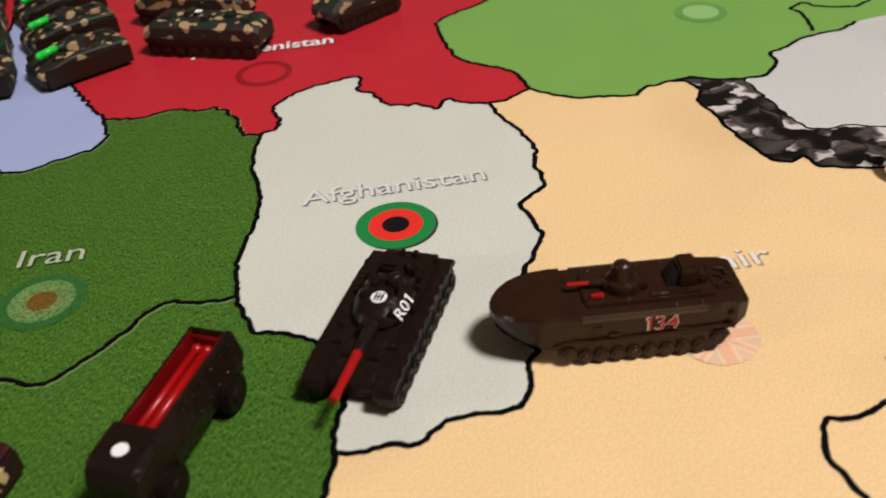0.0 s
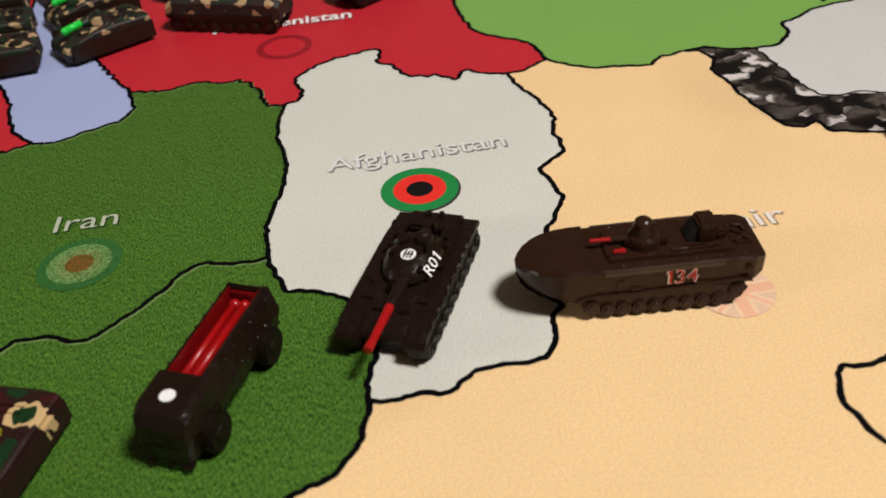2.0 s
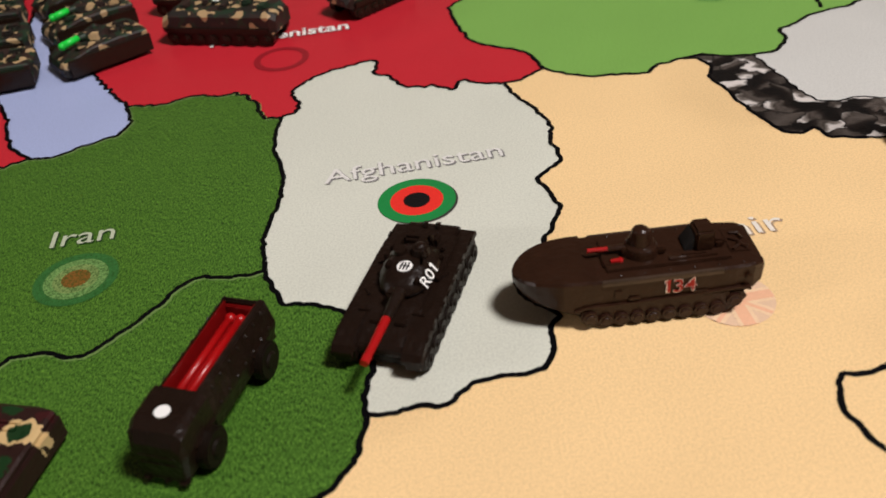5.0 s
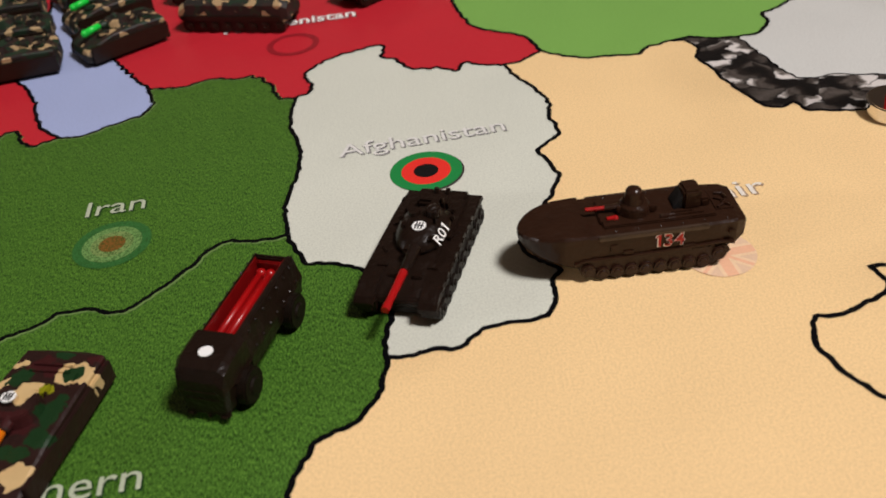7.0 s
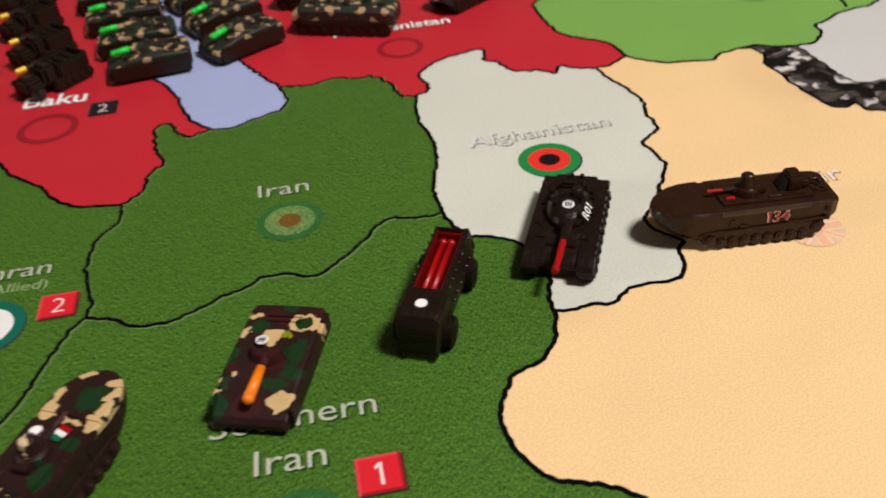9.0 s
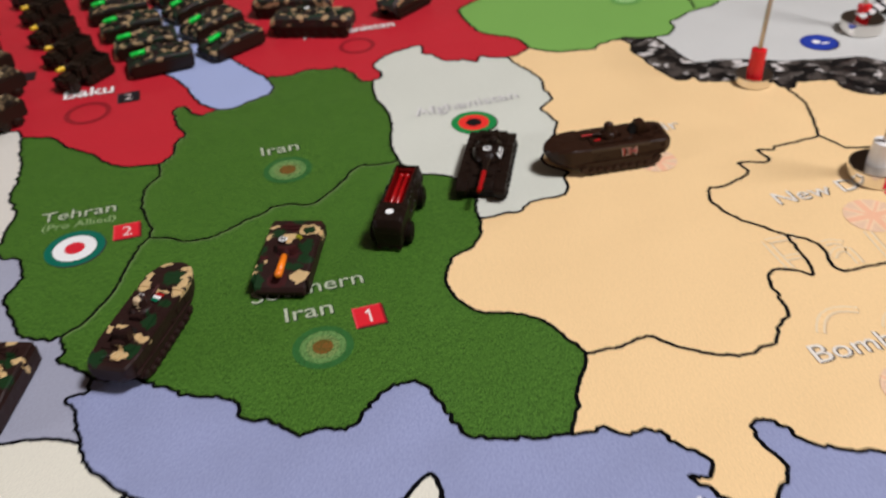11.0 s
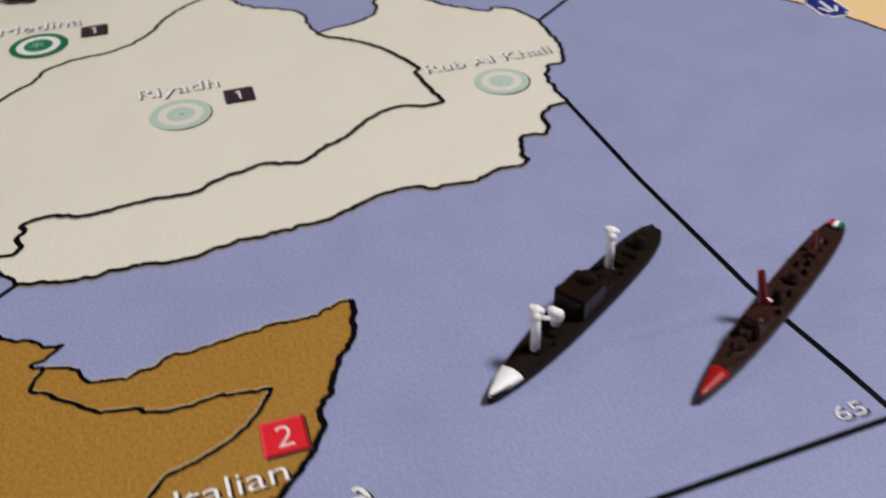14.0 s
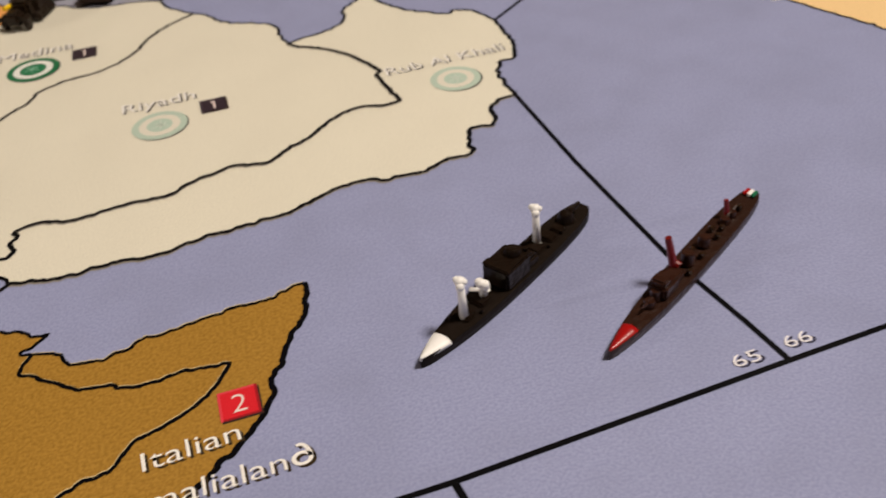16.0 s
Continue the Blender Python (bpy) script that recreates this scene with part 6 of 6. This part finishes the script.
def cargo_ship(x, y, turn):
    t = thing("cargo_ship", "dark brown toy cargo ship with white masts and bow", "toy ship", x, y, 0.12, turn)
    bm = bmesh.new()
    ship_hull(bm, 45.6, 6.3, 2.3, -0.5)
    part("hull", bm, OLIVE_HULL, t)
    bm = bmesh.new()
    rings = []
    for px, hw in ((17.3, 1.1), (17.5, 1.82), (18.2, 1.68), (19.2, 1.44), (20.5, 1.02), (21.6, 0.66), (22.4, 0.34), (22.85, 0.1)):
        lift = 2.34 - 0.5 * (px / 22.8) ** 2
        rings.append([(px, -hw - 0.08, lift - 0.45), (px, hw + 0.08, lift - 0.45), (px, hw * 0.9, lift + 0.1), (px, 0, lift + 0.3), (px, -hw * 0.9, lift + 0.1)])
    loft(bm, rings)
    part("bow_deck", bm, WHITE_PAINT, t, "white painted bow", smooth=True)
    bm = bmesh.new()
    box(bm, 0.7, 0.1, 2.2, 6.4, 5.2, 3.8, 0.35)
    box(bm, -3.9, 0.1, 2.2, 3.2, 4.6, 2.0, 0.5)
    house = part("deckhouse", bm, OLIVE, t)
    bm = bmesh.new()
    rod(bm, (-0.9, 0.2, 5.8), (-1.1, 0.2, 7.0), 1.5, 1.3, 18)
    bmesh.ops.bevel(bm, geom=[e for e in bm.edges if e.calc_face_angle(0) > 0.8], offset=0.15, segments=2, affect="EDGES")
    part("funnel", bm, OLIVE, house)
    bm = bmesh.new()
    box(bm, 3.0, 0.1, 5.7, 1.8, 5.3, 0.5, 0.22)
    part("bridge_roof", bm, OLIVE, house)
    for px, py in ((-3.4, 1.7), (-3.6, -1.4)):
        bm = bmesh.new()
        box(bm, px, py, 4.1, 1.5, 0.8, 0.8, 0.3)
        part("lifeboat", bm, OLIVE, house)
    bm = bmesh.new()
    rod(bm, (-4.4, 0.3, 4.1), (-4.4, 0.3, 4.9), 0.35, 0.45, 8)
    part("vent", bm, OLIVE, house)
    for px in (11.9, 7.9, -7.6, -11.4):
        bm = bmesh.new()
        box(bm, px, 0, 2.2, 2.6, 3.0, 0.7, 0.3)
        part("hatch", bm, OLIVE, t)
    bm = bmesh.new()
    for px, py in ((10, 1.9), (6.4, -1.8), (-9, 1.7), (-8.6, -1.7), (-13.4, 1.4), (13.8, -1.2)):
        rod(bm, (px, py, 2.4), (px, py, 3.0), 0.3, 0.25, 8)
    tagged(part("deck_fitting", bm, OLIVE, t), kind="stuff")
    bm = bmesh.new()
    rod(bm, (-17.0, 0, 2.2), (-17.0, 0, 3.7), 1.6, 1.25, 16)
    bmesh.ops.create_uvsphere(bm, u_segments=14, v_segments=8, radius=1.25, matrix=Matrix.Translation((-17.0, 0, 3.7)) @ Matrix.Diagonal((1, 1, 0.55, 1)))
    rod(bm, (-17.6, 0.1, 3.9), (-20.4, 0.5, 4.1), 0.6, 0.45, 10)
    box(bm, -14.2, 0.2, 2.2, 2.0, 2.4, 0.6, 0.25)
    part("stern_house", bm, OLIVE, t)

    def mast(px, py, top, lean):
        bm = bmesh.new()
        rod(bm, (px, py, 2.5), (px + lean[0], py + lean[1], top), 0.74, 0.56, 12)
        rod(bm, (px, py, 2.45), (px, py, 3.0), 0.85, 0.6, 12)
        for dx, dy, dz, r in ((0, 0, 0.0, 0.9), (0.55, 0.4, -0.4, 0.72), (-0.5, -0.4, -0.35, 0.7), (0.1, -0.6, 0.2, 0.6), (-0.2, 0.6, 0.15, 0.55)):
            bmesh.ops.create_icosphere(bm, subdivisions=2, radius=r, matrix=Matrix.Translation((px + lean[0] + dx, py + lean[1] + dy, top + dz)))
        part("mast", bm, WHITE_PAINT, t, "lumpy white painted mast", smooth=True)

    mast(12.4, 0.3, 9.7, (0.2, 0.0))
    mast(-9.0, -0.6, 9.5, (0.1, -0.1))
    bm = bmesh.new()
    rod(bm, (6.9, 0.0, 2.7), (7.2, 0.1, 5.2), 0.7, 0.75, 10)
    for dx, dy, dz, r in ((0, 0.5, 0, 0.8), (0.1, -0.5, 0.1, 0.75), (0.2, 0.0, 0.15, 0.8), (-0.1, 0.5, -0.45, 0.75), (-0.1, -0.4, -0.5, 0.7), (0.0, 0.1, -1.0, 0.7)):
        bmesh.ops.create_icosphere(bm, subdivisions=2, radius=r, matrix=Matrix.Translation((7.2 + dx, 0.1 + dy, 5.4 + dz)))
    box(bm, 6.4, -1.2, 2.75, 0.9, 3.4, 0.35, 0.12, turn=Matrix.Rotation(0.5, 4, "Z"))
    part("winch_post", bm, WHITE_PAINT, t, "stubby white painted winch post", smooth=True)
    return t


def destroyer(x, y, turn):
    t = thing("destroyer", "dark brown plastic toy warship with a red bow and red masts", "toy ship", x, y, 0.12, turn)
    bm = bmesh.new()
    ship_hull(bm, 48.4, 5.3, 2.0, -0.4)
    part("hull", bm, UMBER_HULL, t)
    bm = bmesh.new()
    rings = []
    for px, hw in ((17.9, 1.0), (18.2, 1.45), (18.8, 1.36), (19.6, 1.2), (21.0, 0.92), (22.4, 0.62), (23.4, 0.36), (24.1, 0.1)):
        lift = 2.04 - 0.4 * (px / 24.2) ** 2
        rings.append([(px, -hw - 0.1, lift - 0.5), (px, hw + 0.1, lift - 0.5), (px, hw * 0.9, lift + 0.1), (px, 0, lift + 0.3), (px, -hw * 0.9, lift + 0.1)])
    loft(bm, rings)
    part("bow_deck", bm, RED_PAINT, t, "glossy red painted bow", smooth=True)
    bm = bmesh.new()
    box(bm, 8.4, 0, 2.0, 4.4, 3.4, 2.4, 0.35)
    box(bm, 9.4, 0, 4.3, 2.2, 2.6, 1.1, 0.3)
    box(bm, 5.2, 0, 2.0, 3.0, 2.6, 1.7, 0.3)
    bridge = part("bridge", bm, UMBER, t)
    for px, r in ((12.6, 1.0), (10.9, 0.9), (-12.6, 1.0), (-15.0, 0.95)):
        bm = bmesh.new()
        rod(bm, (px, 0, 2.1), (px, 0, 3.1 if abs(px) > 11.5 else 3.9), r, r * 0.8, 14)
        d = 1 if px > 0 else -1
        rod(bm, (px + 0.6 * d, 0, 2.9), (px + 2.3 * d, 0, 3.15), 0.26, 0.2, 8)
        part("gun_turret", bm, UMBER, t)
    for px, top, r in ((0.6, 4.4, 1.2), (-5.0, 4.0, 1.1)):
        bm = bmesh.new()
        rod(bm, (px, 0, 2.1), (px - 0.2, 0, top), r, r * 0.87, 16)
        bmesh.ops.bevel(bm, geom=[e for e in bm.edges if e.calc_face_angle(0) > 0.8], offset=0.15, segments=2, affect="EDGES")
        part("funnel", bm, UMBER, t)
    for px, py in ((-2.2, 1.1), (-2.6, -0.9), (2.6, 1.5), (-8.2, 0.9), (-9.4, -0.8), (-10.6, 0.5), (3.4, -1.4), (-17.4, 0.4)):
        bm = bmesh.new()
        box(bm, px, py, 2.0, 1.5, 0.8, 0.9, 0.25)
        bmesh.ops.create_icosphere(bm, subdivisions=2, radius=0.4, matrix=Matrix.Translation((px + 0.3, py, 2.9)))
        part("deck_gun", bm, GLOSSY, t)
    bm = bmesh.new()
    rod(bm, (3.8, -0.6, 2.8), (4.0, -2.0, 8.8), 0.75, 0.55, 12)
    rod(bm, (3.7, 0.2, 3.9), (3.7, -1.3, 4.5), 0.65, 0.5, 10)
    part("fore_mast", bm, DARK_RED, t, "red painted mast")
    bm = bmesh.new()
    rod(bm, (-14.2, -0.4, 2.4), (-14.4, -0.9, 5.4), 0.5, 0.42, 12)
    part("aft_mast", bm, DARK_RED, t, "red painted mast")
    for dy, m, l in ((0.95, RED_PAINT, "red"), (0.0, WHITE_PAINT, "white"), (-0.95, FLAG_GREEN, "green")):
        bm = bmesh.new()
        box(bm, -22.6, -dy * 0.75, 2.1, 1.8, 0.72, 0.5, 0.12)
        part("stern_stripe", bm, m, t, l + " painted stripe on the stern")
    return t


cargo_ship(-31.3, -131.1, 219.3)
destroyer(-2.9, -137.0, 218.3)


# ---- flag pins on round magnets ----
def flag_pin(label, x, y, r, h, collar_mat, collar_r, collar_top, lean):
    t = thing("flag_pin", label, "flag stand", x, y, 0.15)
    bm = bmesh.new()
    rod(bm, (0, 0, 0), (0, 0, h), r, r, 48)
    bmesh.ops.bevel(bm, geom=[e for e in bm.edges if e.calc_face_angle(0) > 1.0], offset=0.22, segments=3, affect="EDGES")
    part("magnet_base", bm, CHROME, t, "shiny round nickel base", smooth=False)
    bm = bmesh.new()
    rod(bm, (0, 0, h - 0.2), (lean[0] * (collar_top - h) / 30, lean[1] * (collar_top - h) / 30, collar_top), collar_r, collar_r * 0.94, 24)
    bmesh.ops.bevel(bm, geom=[e for e in bm.edges if e.calc_face_angle(0) > 1.0], offset=0.15, segments=2, affect="EDGES")
    part("collar", bm, collar_mat, t, "plastic collar")
    bm = bmesh.new()
    rod(bm, (0, 0, h), (lean[0] * 2, lean[1] * 2, h + 60), 0.62, 0.62, 16)
    part("rod", bm, STEEL, t, "thin bare metal rod")
    return t


WHITE_PLASTIC = material("white_plastic", lin(242, 240, 236), rough=0.3, amount=0.05, relief=0.03)
RED_PLASTIC = material("red_plastic", lin(226, 26, 34), rough=0.25, amount=0.05, relief=0.03)
flag_pin("round magnet stand with a white collar and a metal rod", 76.0, 60.4, 6.1, 3.4, WHITE_PLASTIC, 2.5, 9.0, (1.2, -1.5))
flag_pin("round magnet stand with a red collar and a metal rod", 70.0, 109.8, 4.9, 2.5, RED_PLASTIC, 2.1, 9.2, (2.4, 1))
stand = flag_pin("round magnet stand with a red collar and striped flag", 113.0, 131.6, 6.0, 3.6, RED_PLASTIC, 2.0, 7.4, (0, 4))
bm = bmesh.new()
for k in range(4):
    box(bm, -1.2 + 2.2 * k, -1.0 - 0.3 * k, 5.0 + 0.9 * k, 2.15, 4.2, 0.5, 0.12, turn=Matrix.Rotation(-0.4, 4, "Y"))
part("striped_flag", bm, WHITE_PLASTIC, stand, "white flag with dark stripes")
bm = bmesh.new()
for k in range(4):
    box(bm, -0.2 + 2.2 * k, -1.0 - 0.3 * k, 5.45 + 0.9 * k, 1.0, 4.3, 0.5, 0.1, turn=Matrix.Rotation(-0.4, 4, "Y"))
part("flag_stripes", bm, DARK, stand)
long_carrier("dark camouflaged toy vehicle beside the striped stand", 131.0, 139.0, 120, 16.0, "carriers")


# ---- table and room round the map ----
WOOD = material("table_wood", lin(120, 82, 50), rough=0.45, second=lin(78, 50, 30), grain=60.0, amount=0.7, relief=0.2, stain=8.0)
PLASTER = material("warm_plaster", lin(178, 164, 148), rough=0.9, grain=200.0, amount=0.1, stain=2.0)
FLOOR = material("floor_boards", lin(112, 84, 60), rough=0.6, second=lin(84, 60, 42), grain=30.0, amount=0.5, stain=3.0)
table = thing("game_table", "brown wooden table under the map", "table", kind="structure")
bm = bmesh.new()
box(bm, 0, 20, -36.0, 1500, 1100, 34.2, 3)
part("tabletop", bm, WOOD, table)
for sx in (-1, 1):
    for sy in (-1, 1):
        bm = bmesh.new()
        box(bm, sx * 680, 20 + sy * 480, -750, 60, 60, 714, 3)
        part("leg", bm, WOOD, table)
bm = bmesh.new()
box(bm, 0, 0, -790, 5200, 5200, 38)
tagged(part("floor", bm, FLOOR), "brown boarded floor", "floor", kind="structure")
bm = bmesh.new()
box(bm, 0, 0, 1650, 5200, 5200, 60)
tagged(part("ceiling", bm, PLASTER), "plain pale ceiling", "ceiling", kind="structure")
for name, x, y, sx, sy in (("wall_north", 0, 2540, 5200, 100), ("wall_south", 0, -2540, 5200, 100), ("wall_east", 2540, 0, 100, 4980), ("wall_west", -2540, 0, 100, 4980)):
    bm = bmesh.new()
    box(bm, x, y, -752, sx, sy, 2402)
    tagged(part(name, bm, PLASTER), "plain pale wall", "wall", kind="structure")
